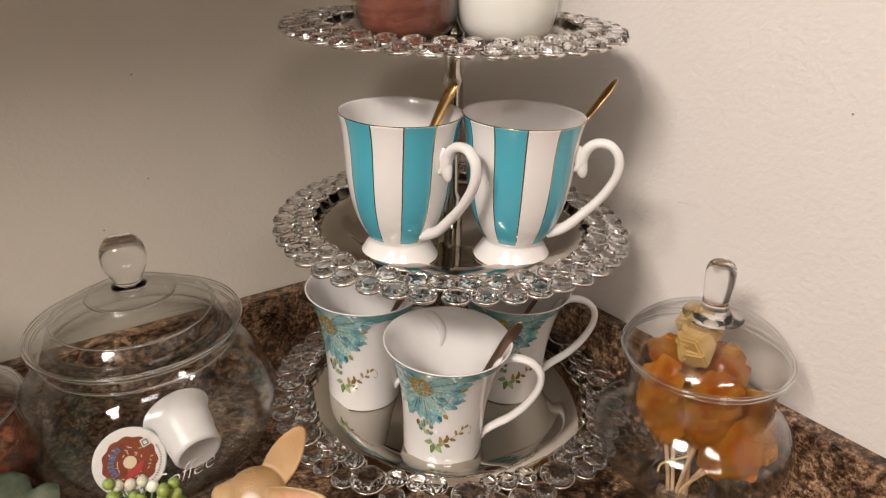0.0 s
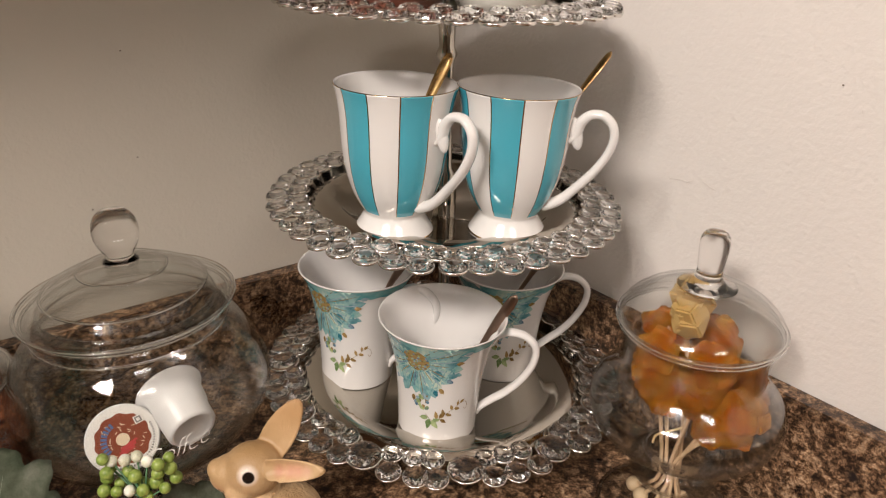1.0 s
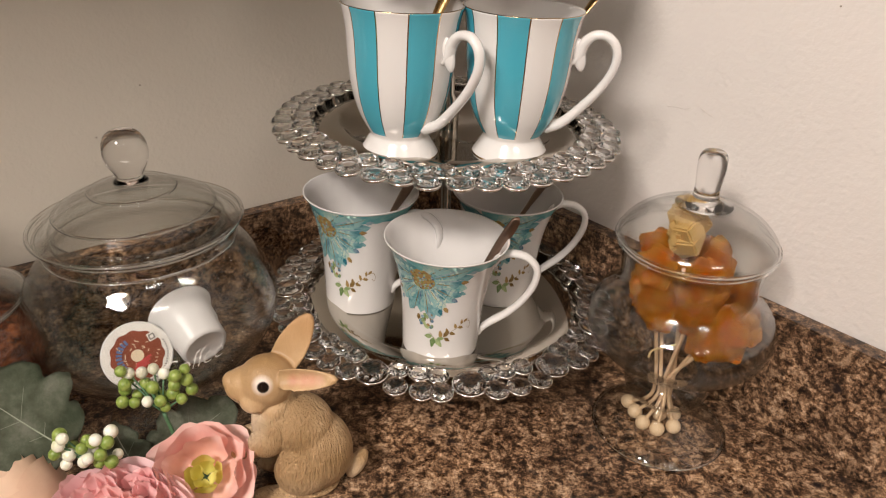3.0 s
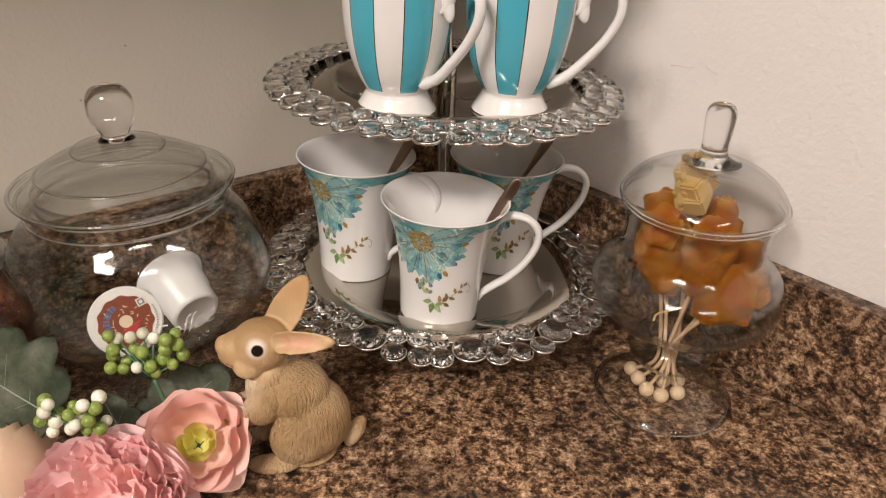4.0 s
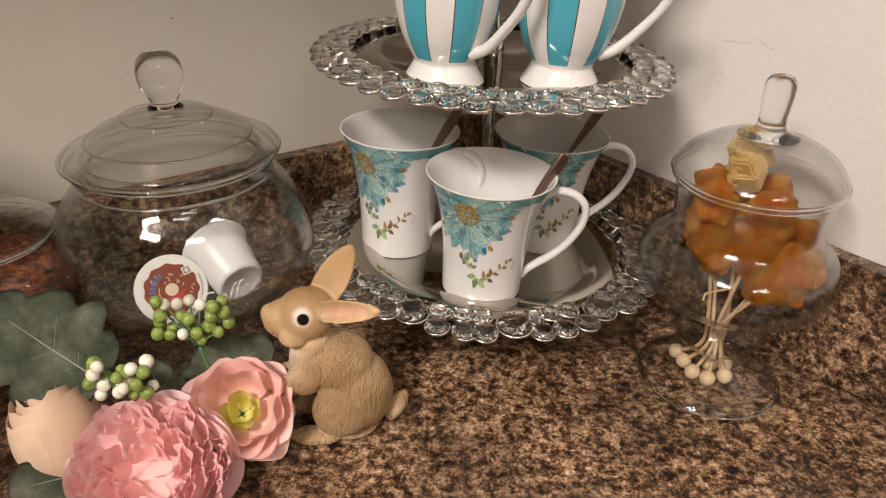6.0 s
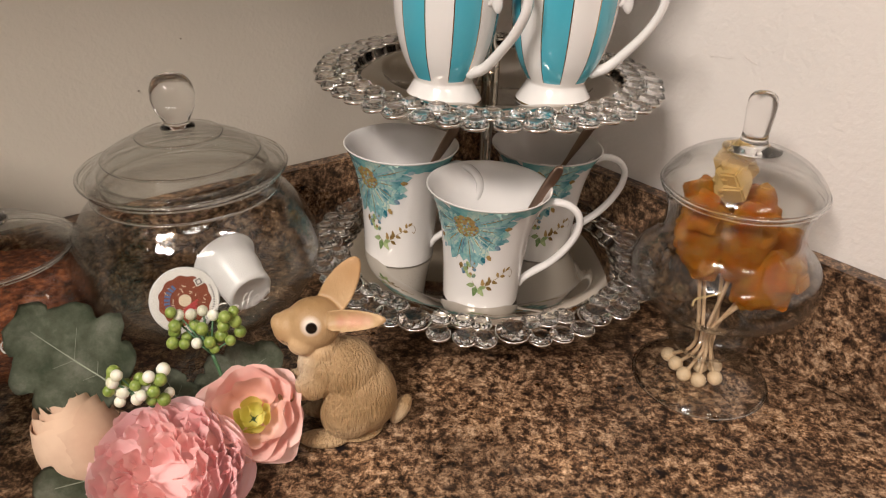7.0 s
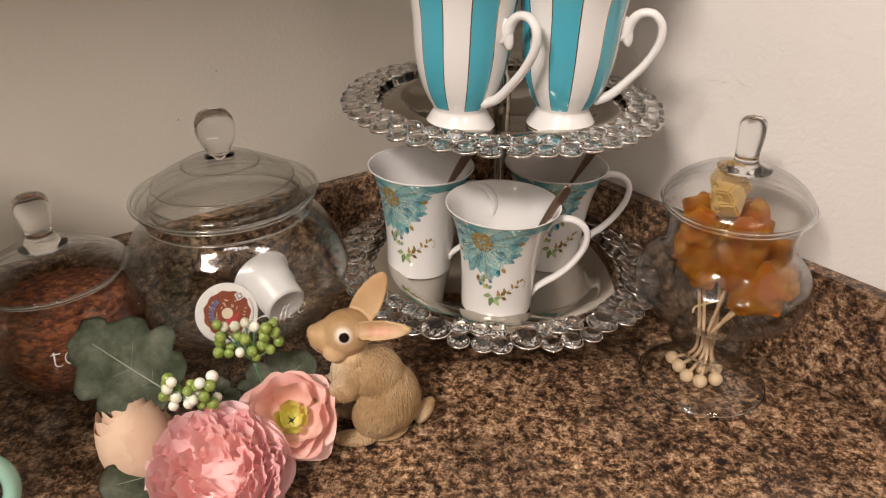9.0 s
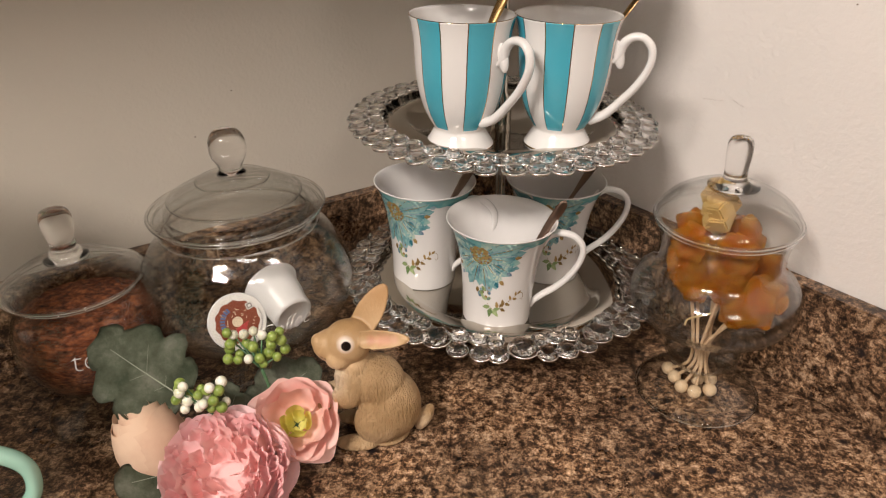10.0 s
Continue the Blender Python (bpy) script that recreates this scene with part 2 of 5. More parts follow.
tagged(part("upper_cabinets", bm, CABINET_WOOD, smooth=False), "dark wooden wall cabinets above the counter", kind="structure")


SCUFF = material("grey_scuff", (0.56, 0.50, 0.45), 0.8)
SPECK = material("dark_speck", (0.26, 0.22, 0.18), 0.8)
MARKS_LEFT = [(-0.2752, 0.7054, 0.2479), (-0.3122, 0.6800, 0.2067), (-0.2742, 0.7060, 0.3417)]
MARKS_RIGHT = [(0.2730, 0.5728, 0.3468)]
SCRATCH = [(0.1976, 0.6693, 0.2449), (0.2040, 0.6611, 0.2466), (0.2079, 0.6561, 0.2461), (0.2120, 0.6508, 0.2492), (0.2174, 0.6440, 0.2509), (0.2215, 0.6387, 0.2478), (0.2259, 0.6330, 0.2465)]
for x, y, z in MARKS_LEFT:
    bm = ball(0.0009, None, (x + 0.0003, y - 0.0004, z), (1, 1, 0.8), None, 10, 6)
    tagged(part("wall_speck", bm, SPECK), "small dark nail speck on the painted wall", kind="structure")
for x, y, z in MARKS_RIGHT:
    bm = ball(0.0008, None, (x - 0.0004, y - 0.0003, z), (1, 1, 0.8), None, 10, 6)
    tagged(part("wall_speck", bm, SPECK), "small dark nail speck on the painted wall", kind="structure")
bm = bmesh.new()
for a, b in ((0, 2), (2, 3), (4, 6)):
    ends = [Vector((x - 0.0001, y - 0.0001, z)) for x, y, z in SCRATCH[a:b + 1]]
    ends[-1] = ends[-2].lerp(ends[-1], 0.7)
    tube(ends, 0.00022, 5, bm)
tagged(part("wall_scratch", bm, SCUFF), "thin uneven grey scratch on the painted wall", kind="structure")


# ---- tiered crystal stand ----
def gem_mesh(r, h):
    """A flat round-cut crystal: wide table, sloping crown, shallow back."""
    bm = bmesh.new()
    n = 10

    def ring(q, z, half):
        return [bm.verts.new((q * r * math.cos(2 * math.pi * (i + half) / n), q * r * math.sin(2 * math.pi * (i + half) / n), z)) for i in range(n)]
    t, c, g, low = ring(0.56, h, 0.5), ring(0.82, h * 0.78, 0.0), ring(0.98, h * 0.36, 0.5), ring(0.42, 0.0003, 0.5)
    bm.faces.new(t)
    bm.faces.new(low[::-1])
    for i in range(n):
        j = (i + 1) % n
        bm.faces.new((t[i], c[j], t[j]))
        bm.faces.new((t[i], g[i], c[j]))
        bm.faces.new((c[j], g[i], g[j]))
        bm.faces.new((c[j], g[j], t[j]))
        bm.faces.new((g[i], low[i], low[j], g[j]))
    bmesh.ops.recalc_face_normals(bm, faces=bm.faces)
    return mesh_from("gem", bm, GEM_GLASS, smooth=False)


def bezel(bm, r, at):
    """An open silver ring with a rolled rim that holds one crystal."""
    prof = [(r * 0.84, -0.0008), (r * 0.99, -0.0004), (r * 1.055, 0.0008), (r * 1.03, 0.0020), (r * 0.965, 0.0018), (r * 0.88, 0.0004)]
    sub = lathe(prof, 18, closed=True)
    vs = {}
    for w in sub.verts:
        vs[w] = bm.verts.new(at @ w.co)
    for f in sub.faces:
        bm.faces.new([vs[w] for w in f.verts])
    sub.free()


stand = thing("tiered_stand", pose(0.002, 0.649, 0), "three-tier silver serving stand with clear crystal rims on the counter", "stand")
GEM_SMALL, GEM_MID, GEM_BIG = gem_mesh(0.0089, 0.0050), gem_mesh(0.0097, 0.0052), gem_mesh(0.0136, 0.0068)
rng = random.Random(4)


def plate(z, radius, rows, lean):
    """A mirror-bright metal dish with rows of crystals round it. rows: (ring radius, count, slope, kind)."""
    inner = radius
    prof = [(0.0, -0.0062), (inner * 0.72, -0.0062), (inner * 0.80, -0.0010), (inner * 1.0, 0.0012), (inner * 1.0, 0.0026), (inner * 0.80, 0.0014), (inner * 0.775, 0.0008), (inner * 0.72, -0.0042), (0.0, -0.0042)]
    dish = part("plate", lathe(prof, 96), SILVER, stand, "polished silver metal plate", at=pose(0, 0, z, 0, lean))
    rim = bmesh.new()
    spots = []
    for ring, count, lift, kind, phase in rows:
        for i in range(count):
            a = 2 * math.pi * (i + phase) / count + rng.uniform(-0.01, 0.01)
            spots.append((ring + rng.uniform(-0.0006, 0.0006), a, lift, kind))
    for ring, a, lift, kind in spots:
        m4 = Matrix.Rotation(a, 4, "Z") @ Matrix.Translation((ring, 0, lift)) @ Matrix.Rotation(radians(rng.uniform(1, 9)), 4, "Y") @ Matrix.Rotation(rng.uniform(0, 6.28), 4, "Z")
        data = {"s": GEM_SMALL, "m": GEM_MID, "b": GEM_BIG}[kind]
        bezel(rim, {"s": 0.0089, "m": 0.0097, "b": 0.0136}[kind], m4)
        g = new("gem", data)
        g.parent = dish
        g.matrix_basis = m4 @ Matrix.Translation((0, 0, 0.0008))
    part("bezel_rim", rim, BEZEL, dish, "ring of silver bezels")
    return dish


def bottom_rows():
    """Two rings of small gems with twelve big ones set between them."""
    rows = []
    for k in range(12):
        for j in range(3):
            f = (k + 0.274 + j * 0.226) / 12
            rows.append((0.1370, 1, 0.0035, "s", f - 0.002 + 0.016))
            rows.append((0.1545, 1, 0.0010, "m", f + 0.002 + 0.016))
        rows.append((0.1470, 1, 0.0030, "b", k / 12 + 0.016))
    return rows


LEAN_LOW, LEAN_MID, LEAN_TOP = 2.2, 1.8, 1.2      # the plates sit a little askew on the pole
plate(0.0652, 0.1350, bottom_rows(), LEAN_LOW)
plate(0.2340, 0.1160, [(0.1215, 39, 0.0022, "s", 0.0), (0.1372, 43, 0.0000, "m", 0.4)], LEAN_MID)
plate(0.3900, 0.0985, [(0.1045, 34, 0.0024, "s", 0.2), (0.1205, 39, 0.0004, "s", 0.5)], LEAN_TOP)


def on_plate(z, lean, x, y, turn):
    """A pose for a thing that stands on one of the plates, askew with it."""
    c = Matrix.Translation((0.002, 0.649, z))
    return c @ Matrix.Rotation(radians(lean), 4, "Y") @ c.inverted() @ pose(x, y, z - 0.0041, 0, 0, turn)


pole_prof = [(0.0, 0.0), (0.055, 0.0), (0.056, 0.003), (0.050, 0.006), (0.022, 0.012), (0.012, 0.020), (0.009, 0.045), (0.014, 0.0588), (0.014, 0.062), (0.006, 0.068), (0.0055, 0.085), (0.0085, 0.090), (0.0085, 0.094), (0.0055, 0.098), (0.0050, 0.16),
             (0.0055, 0.215), (0.0085, 0.222), (0.0095, 0.232), (0.0095, 0.246), (0.0075, 0.250), (0.0080, 0.256), (0.0055, 0.260), (0.0048, 0.30), (0.0055, 0.345),
             (0.0085, 0.352), (0.0060, 0.358), (0.0068, 0.372), (0.0092, 0.380), (0.0092, 0.400), (0.0060, 0.404), (0.0048, 0.43), (0.0045, 0.53), (0.0, 0.53)]
part("pole", lathe(pole_prof, 32), SILVER, stand, "turned silver centre pole")


# ---- mugs ----
def handle_sweep(points, widths):
    pts = spline([(x, 0, z) for x, z in points], 7)
    ws = spline([(w, t, 0) for w, t in widths], 7)
    return tube(pts, [(w.x, w.y) for w in ws], 12, flat=(0, 1, 0))


STRIPE_OUT = [(0.0300, 0.0), (0.0302, 0.0013), (0.0290, 0.0040), (0.0250, 0.0107), (0.0228, 0.0152), (0.0232, 0.0180), (0.0275, 0.0252), (0.0322, 0.0352),
              (0.0362, 0.0492), (0.0386, 0.0648), (0.0396, 0.0782), (0.0406, 0.0916), (0.0424, 0.1038), (0.0444, 0.1110)]


def striped_mug(turn):
    mug = thing("striped_mug", Matrix(), "turquoise and white striped porcelain mug with gold lines", "mug", "striped mugs on the stand")
    out = [tuple(p) for p in spline([(r, z) for r, z in STRIPE_OUT], 4)]
    inn = [(0.0438, 0.1115), (0.0427, 0.1100), (0.0406, 0.1032), (0.0388, 0.0916), (0.0378, 0.078), (0.0366, 0.065), (0.0340, 0.049), (0.030, 0.036), (0.024, 0.027), (0.0, 0.023)]
    prof = [(0.0, 0.002), (0.027, 0.002)] + out + inn
    angles, kind = [], []
    n = 12
    for s in range(n):
        a0 = 2 * math.pi * s / n + radians(turn)
        w = 2 * math.pi / n
        g = w * 0.042
        cuts = [a0 - g * 0.5, a0 + g * 0.5] + [a0 + g * 0.5 + (w - g) * k / 6 for k in range(1, 6)]
        angles += cuts
        kind += [2] + [1 if s % 2 == 0 else 0] * 6
    first = 2
    last = first + len(out) - 1

    def mat_of(k, i):
        if k == last:
            return 2
        if first <= k < last:
            z = prof[k][1]
            if z > 0.0185:
                return kind[i]
            if 0.0008 < z < 0.0019:
                return 2
        return 0
    part("body", lathe(prof, angles=angles, mat_of=mat_of), [PORCELAIN, TEAL, GOLD], mug, "striped porcelain cup body")
    h = [(0.0395, 0.0760), (0.0440, 0.0815), (0.0462, 0.0905), (0.0530, 0.0970), (0.0625, 0.0970), (0.0695, 0.0890), (0.0695, 0.0760), (0.0620, 0.0600), (0.0505, 0.0450), (0.0380, 0.0315), (0.0260, 0.0255)]
    part("thumb_spur", ball(1.0, None, (0.0437, 0, 0.0825), (0.0048, 0.0038, 0.0120), Matrix.Rotation(radians(-14), 4, "Y"), 16, 12), PORCELAIN, mug, "curled white spur under the handle")
    part("handle", handle_sweep(h, [(0.0030, 0.0018), (0.0042, 0.0034), (0.0046, 0.0040), (0.0045, 0.0036), (0.0045, 0.0033), (0.0045, 0.0033), (0.0045, 0.0033), (0.0045, 0.0034), (0.0046, 0.0036), (0.0054, 0.0040), (0.0070, 0.0046)]), PORCELAIN, mug, "looped white handle")
    return mug


FLORAL_OUT = [(0.0312, 0.0), (0.0320, 0.0015), (0.0324, 0.011), (0.0332, 0.029), (0.0348, 0.049), (0.0374, 0.066), (0.0412, 0.081), (0.0462, 0.0930), (0.0502, 0.0990)]


def radius_at(profile, z):
    for (r0, z0), (r1, z1) in zip(profile, profile[1:]):
        if z0 <= z <= z1:
            return r0 + (r1 - r0) * (z - z0) / (z1 - z0)
    return profile[-1][0] if z > profile[-1][1] else profile[0][0]


FLORAL_SMOOTH = [tuple(p) for p in spline([(r, z) for r, z in FLORAL_OUT], 5)]


def floral_mug():
    mug = thing("floral_mug", Matrix(), "white porcelain mug with teal flower print", "mug", "floral mugs on the stand")
    inn = [(0.0498, 0.0995), (0.0486, 0.0990), (0.0448, 0.0925), (0.0398, 0.081), (0.0360, 0.066), (0.0333, 0.049), (0.0316, 0.029), (0.0300, 0.010), (0.026, 0.0065), (0.0, 0.006)]
    part("body", lathe([(0.0, 0.0015), (0.028, 0.0015)] + FLORAL_SMOOTH + inn, 80), PORCELAIN, mug, "flared white cup body")
    h = [(0.0385, 0.0780), (0.0425, 0.0850), (0.0520, 0.0900), (0.0650, 0.0880), (0.0735, 0.0790), (0.0730, 0.0650), (0.0650, 0.0490), (0.0540, 0.0360), (0.0430, 0.0270), (0.0350, 0.0195), (0.0325, 0.0130)]
    part("handle", handle_sweep(h, [(0.0044, 0.0030)] * 9 + [(0.0042, 0.0028), (0.003, 0.0016)]), PORCELAIN, mug, "looped white handle")
    return mug


def spoon(foot, tip, mat, label, bowl_turn=0):
    """A teaspoon whose bowl stands in a mug and whose handle leans out over the rim."""
    foot, tip = Vector(foot), Vector(tip)
    length = (tip - foot).length
    m4 = look(tip, foot)
    ob = thing("teaspoon", m4 @ Matrix.Rotation(radians(bowl_turn), 4, "Z"), label, "spoon", "teaspoons in the mugs")
    zs = [0.0, 0.003, 0.010, 0.025, 0.05, length - 0.03, length - 0.026]
    ws = [(0.0008, 0.0004), (0.0036, 0.0008), (0.0046, 0.0009), (0.0042, 0.0009), (0.0022, 0.0011), (0.0016, 0.0014), (0.002, 0.0012)]
    part("handle", tube([(0, 0, -z) for z in zs], ws, 10, flat=(1, 0, 0)), mat, ob)
    bm = bmesh.new()
    grid = []
    for i in range(9):
        row = []
        for j in range(9):
            u, w = (i / 8 - 0.5) * 2, (j / 8 - 0.5) * 2
            s = math.sqrt(max(0.0, 1 - u * u))
            row.append(bm.verts.new((w * 0.0095 * max(s, 0.12), 0.004 * (u * u + w * w - 1.2), -(length - 0.015) - u * 0.0148)))
        grid.append(row)
    for i in range(8):
        for j in range(8):
            bm.faces.new((grid[i][j], grid[i + 1][j], grid[i + 1][j + 1], grid[i][j + 1]))
    bmesh.ops.solidify(bm, geom=list(bm.faces), thickness=0.0009)
    part("bowl", bm, mat, ob)
    return ob


# ---- printed flowers on the mugs ----
def leaf_strip(bm, place, a0, z0, length, width, turn, mat, steps=8, shape=0.75, z_top=0.0975, fold=0.0):
    """A pointed petal laid on a turned surface: place(s, z) gives the surface point for an arc length and a height."""
    rows = []
    ct, st = math.cos(radians(turn)), math.sin(radians(turn))
    for i in range(steps + 1):
        v = i / steps
        w = width * 0.5 * (math.sin(math.pi * v ** shape) ** 0.8) * (1 + 0.16 * math.sin(v * 19 + turn))
        row = []
        for k in (-1, 0, 1):
            x, y = v * length, k * w + fold * math.sin(math.pi * v)
            s, z = a0 + x * ct - y * st, z0 + x * st + y * ct
            row.append(bm.verts.new(place(s, min(z, z_top))))
        rows.append(row)
    for p, q in zip(rows, rows[1:]):
        for k in (0, 1):
            if (p[k].co - q[k].co).length < 1e-7 and (p[k + 1].co - q[k + 1].co).length < 1e-7:
                continue
            f = bm.faces.new((p[k], p[k + 1], q[k + 1], q[k]))
            f.material_index = mat


def disc_print(bm, place, s0, z0, r, mat, z_top=0.0975, n=14, wobble=0.0):
    c = bm.verts.new(place(s0, z0))
    ring = [bm.verts.new(place(s0 + r * (1 + wobble * math.sin(5 * k)) * math.cos(2 * math.pi * k / n), min(z_top, z0 + r * (1 + wobble * math.cos(3 * k)) * math.sin(2 * math.pi * k / n)))) for k in range(n)]
    for k in range(n):
        f = bm.faces.new((c, ring[k], ring[(k + 1) % n]))
        f.material_index = mat


def print_material(name, dark, light, scale=160, gloss=0.16):
    m = material(name, light, gloss)
    v = coords(m)
    geo = node(m, "ShaderNodeNewGeometry")
    n = noise_tex(m, v, scale, 4, 0.6)
    add = node(m, "ShaderNodeMath")
    add.operation = "MULTIPLY_ADD"
    link(m, geo.outputs["Random Per Island"], add.inputs[0])
    add.inputs[1].default_value = 0.45
    link(m, n, add.inputs[2])
    base(m, ramp(m, add.outputs[0], [(0.42, dark), (0.92, light)]))
    return m


PRINT_TEAL = print_material("teal_print", (0.015, 0.14, 0.19), (0.26, 0.46, 0.45))
PRINT_PALE = print_material("pale_teal_print", (0.10, 0.33, 0.35), (0.50, 0.60, 0.50))
PRINT_GOLD = print_material("ochre_print", (0.12, 0.07, 0.02), (0.36, 0.24, 0.09), 420)
PRINT_GREEN = print_material("green_print", (0.12, 0.20, 0.07), (0.40, 0.48, 0.24), 300)
PRINT_BAND = print_material("teal_band_print", (0.06, 0.30, 0.33), (0.28, 0.52, 0.50), 90)
PRINT_BLUE = print_material("blue_print", (0.06, 0.12, 0.20), (0.30, 0.42, 0.46), 500)


def mug_surface(front, lift):
    """Maps an arc length from the front angle and a height to a point just over the cup's outside."""
    def place(s, z):
        r = radius_at(FLORAL_SMOOTH, z)
        a = radians(front) + s / 0.040
        return ((r + lift) * math.cos(a), (r + lift) * math.sin(a), z)
    return place


def print_flowers(mug, front=-108):
    pr = random.Random(11)
    low, mid, top = mug_surface(front, 0.00018), mug_surface(front, 0.00030), mug_surface(front, 0.00042)
    bm = bmesh.new()
    n = 60
    edge = [[bm.verts.new(low(-0.010 + 0.095 * i / n, z)) for z in (0.0895 + 0.0005 * math.sin(i * 0.9), 0.0935, 0.0978)] for i in range(n + 1)]
    for p, q in zip(edge, edge[1:]):
        bm.faces.new((p[0], q[0], q[1], p[1]))
        bm.faces.new((p[1], q[1], q[2], p[2]))
    part("rim_band", bm, PRINT_BAND, mug, "printed teal band under the rim")
    bm = bmesh.new()
    for k in range(17):
        turn = -204 + k * 15.2 + pr.uniform(-4, 4)
        leaf_strip(bm, mid, 0.0, 0.0800, 0.037 + pr.uniform(-0.004, 0.003), 0.0190, turn, (0, 1, 0)[k % 3], 9)
    for k in range(13):
        turn = -195 + k * 18 + pr.uniform(-5, 5)
        leaf_strip(bm, top, 0.0, 0.0800, 0.023 + pr.uniform(-0.003, 0.003), 0.0105, turn, (k + 1) % 2, 8)
    veins = mug_surface(front, 0.00055)
    for k in range(30):
        turn = -202 + k * 8.6 + pr.uniform(-2, 2)
        reach = 0.020 + pr.uniform(-0.004, 0.012)
        leaf_strip(bm, veins, 0.010 * math.cos(radians(turn)), 0.0800 + 0.010 * math.sin(radians(turn)), reach - 0.004, 0.0007 if k % 3 else 0.0012, turn, (3, 1, 2)[k % 3], 6)
    for k in range(15):
        a, r = radians(-198 + k * 16.5 + pr.uniform(-4, 4)), pr.uniform(0.028, 0.036)
        leaf_strip(bm, veins, r * math.cos(a), 0.0800 + r * math.sin(a), 0.0065, 0.0040, math.degrees(a), (2, 3, 0)[k % 3], 5)
    part("flower_print", bm, [PRINT_TEAL, PRINT_PALE, PRINT_GOLD, PRINT_BLUE], mug, "printed teal petals")
    bm = bmesh.new()
    fine = mug_surface(front, 0.0010)
    disc_print(bm, fine, 0.0, 0.0810, 0.0098, 0, wobble=0.08, n=20)
    finer = mug_surface(front, 0.0012)
    for k in range(90):
        r, a = 0.0094 * math.sqrt(pr.random()), pr.uniform(0, 6.28)
        disc_print(bm, finer, r * math.cos(a), 0.0810 + r * math.sin(a), 0.0009, k % 3, n=6)
    part("flower_centre", bm, [PRINT_GOLD, PRINT_GREEN, PRINT_BLUE], mug, "printed ochre flower centre")
    bm = bmesh.new()
    for k in range(26):
        r, a = 0.0062 * math.sqrt(pr.random()), pr.uniform(0, 6.28)
        disc_print(bm, mid if k % 2 else top, 0.0025 + r * math.cos(a), 0.0400 + 1.5 * r * math.sin(a), 0.0017, (0, 1, 1, 2)[k % 4], n=8)
    stem = [(0.006, 0.030), (0.012, 0.0245), (0.019, 0.0265), (0.026, 0.0315), (0.033, 0.0355), (0.038, 0.0395), (0.0435, 0.0400), (0.0460, 0.0360), (0.0445, 0.0325), (0.0425, 0.0345)]
    pts = spline(stem, 6)
    for p, q in zip(pts, pts[1:]):
        d = Vector((q.y - p.y, p.x - q.x)).normalized() * 0.0002
        bm.faces.new([bm.verts.new(mid(*w)) for w in (p - d, q - d, q + d, p + d)]).material_index = 2
    for s, z, turn, size, kind in ((0.017, 0.026, 100, 0.0060, 2), (0.019, 0.027, 45, 0.0065, 2), (0.020, 0.026, -30, 0.0055, 2), (0.023, 0.029, 100, 0.0055, 2), (0.025, 0.031, -20, 0.0050, 2),
                                   (0.031, 0.0345, 110, 0.0045, 2), (0.033, 0.0355, -10, 0.0045, 2), (0.036, 0.038, 90, 0.0040, 2), (0.038, 0.040, 30, 0.0040, 2),
                                   (0.010, 0.026, -100, 0.0085, 1), (0.012, 0.0245, -50, 0.0080, 1), (0.009, 0.027, 190, 0.0070, 1), (0.013, 0.0245, 10, 0.0060, 1)):
        leaf_strip(bm, top, s, z, size * 1.25, size * 0.62, turn, kind, 5)
    part("sprig_print", bm, [PRINT_BLUE, PRINT_GREEN, PRINT_GOLD], mug, "printed sprig of small leaves")


mug_a = striped_mug(17.5)
mug_a.matrix_basis = on_plate(0.2340, LEAN_MID, -0.0375, 0.5855, -41)
mug_b = striped_mug(18.5)
mug_b.matrix_basis = on_plate(0.2340, LEAN_MID, 0.0495, 0.5915, -20)
mug_c = floral_mug()
print_flowers(mug_c)
mug_c.matrix_basis = on_plate(0.0652, LEAN_LOW, -0.0030, 0.5720, -9) @ Matrix.Diagonal((1.02, 1.02, 1.045, 1))
mug_d = copy_thing(mug_c, on_plate(0.0652, LEAN_LOW, -0.0770, 0.6410, -22) @ Matrix.Diagonal((1.0, 1.0, 1.06, 1)))
mug_e = copy_thing(mug_c, on_plate(0.0652, LEAN_LOW, 0.0560, 0.6610, -1) @ Matrix.Diagonal((1.0, 1.0, 1.03, 1)))
spoon((-0.046, 0.584, 0.258), (0.004, 0.604, 0.3600), SPOON_GOLD, "gold metal teaspoon standing in a striped mug", 40)
spoon((0.044, 0.592, 0.258), (0.1190, 0.606, 0.3620), SPOON_GOLD, "gold metal teaspoon standing in a striped mug", 8)
spoon((-0.006, 0.562, 0.076), (0.058, 0.573, 0.181), SPOON_STEEL, "bronze-coloured teaspoon leaning inside a floral mug", 70)
spoon((-0.090, 0.638, 0.078), (-0.022, 0.658, 0.187), SPOON_STEEL, "bronze-coloured teaspoon leaning inside a floral mug", 70)
spoon((0.038, 0.662, 0.076), (0.108, 0.675, 0.190), SPOON_STEEL, "bronze-coloured teaspoon leaning inside a floral mug", 70)


# ---- glass jars ----
def shell(outer, thick, closed_bottom=True):
    """A blown vessel with an outside and an inside wall from its outside profile, bottom to rim."""
    o = [tuple(p) for p in spline(outer, 5)]
    i = [(max(r - thick, 0.0), z + (thick * 1.2 if k < 2 else 0.0)) for k, (r, z) in enumerate(o)]
    head = [(0.0, o[0][1])] if closed_bottom else []
    tail = [(0.0, i[0][1])] if closed_bottom else []
    return head + o + i[::-1] + tail


COFFEE_OUT = [(0.020, 0.0555), (0.058, 0.0600), (0.084, 0.0790), (0.0970, 0.1070), (0.0935, 0.1310), (0.0835, 0.1510), (0.0735, 0.1640), (0.0700, 0.1710), (0.0710, 0.1775), (0.0732, 0.1820)]


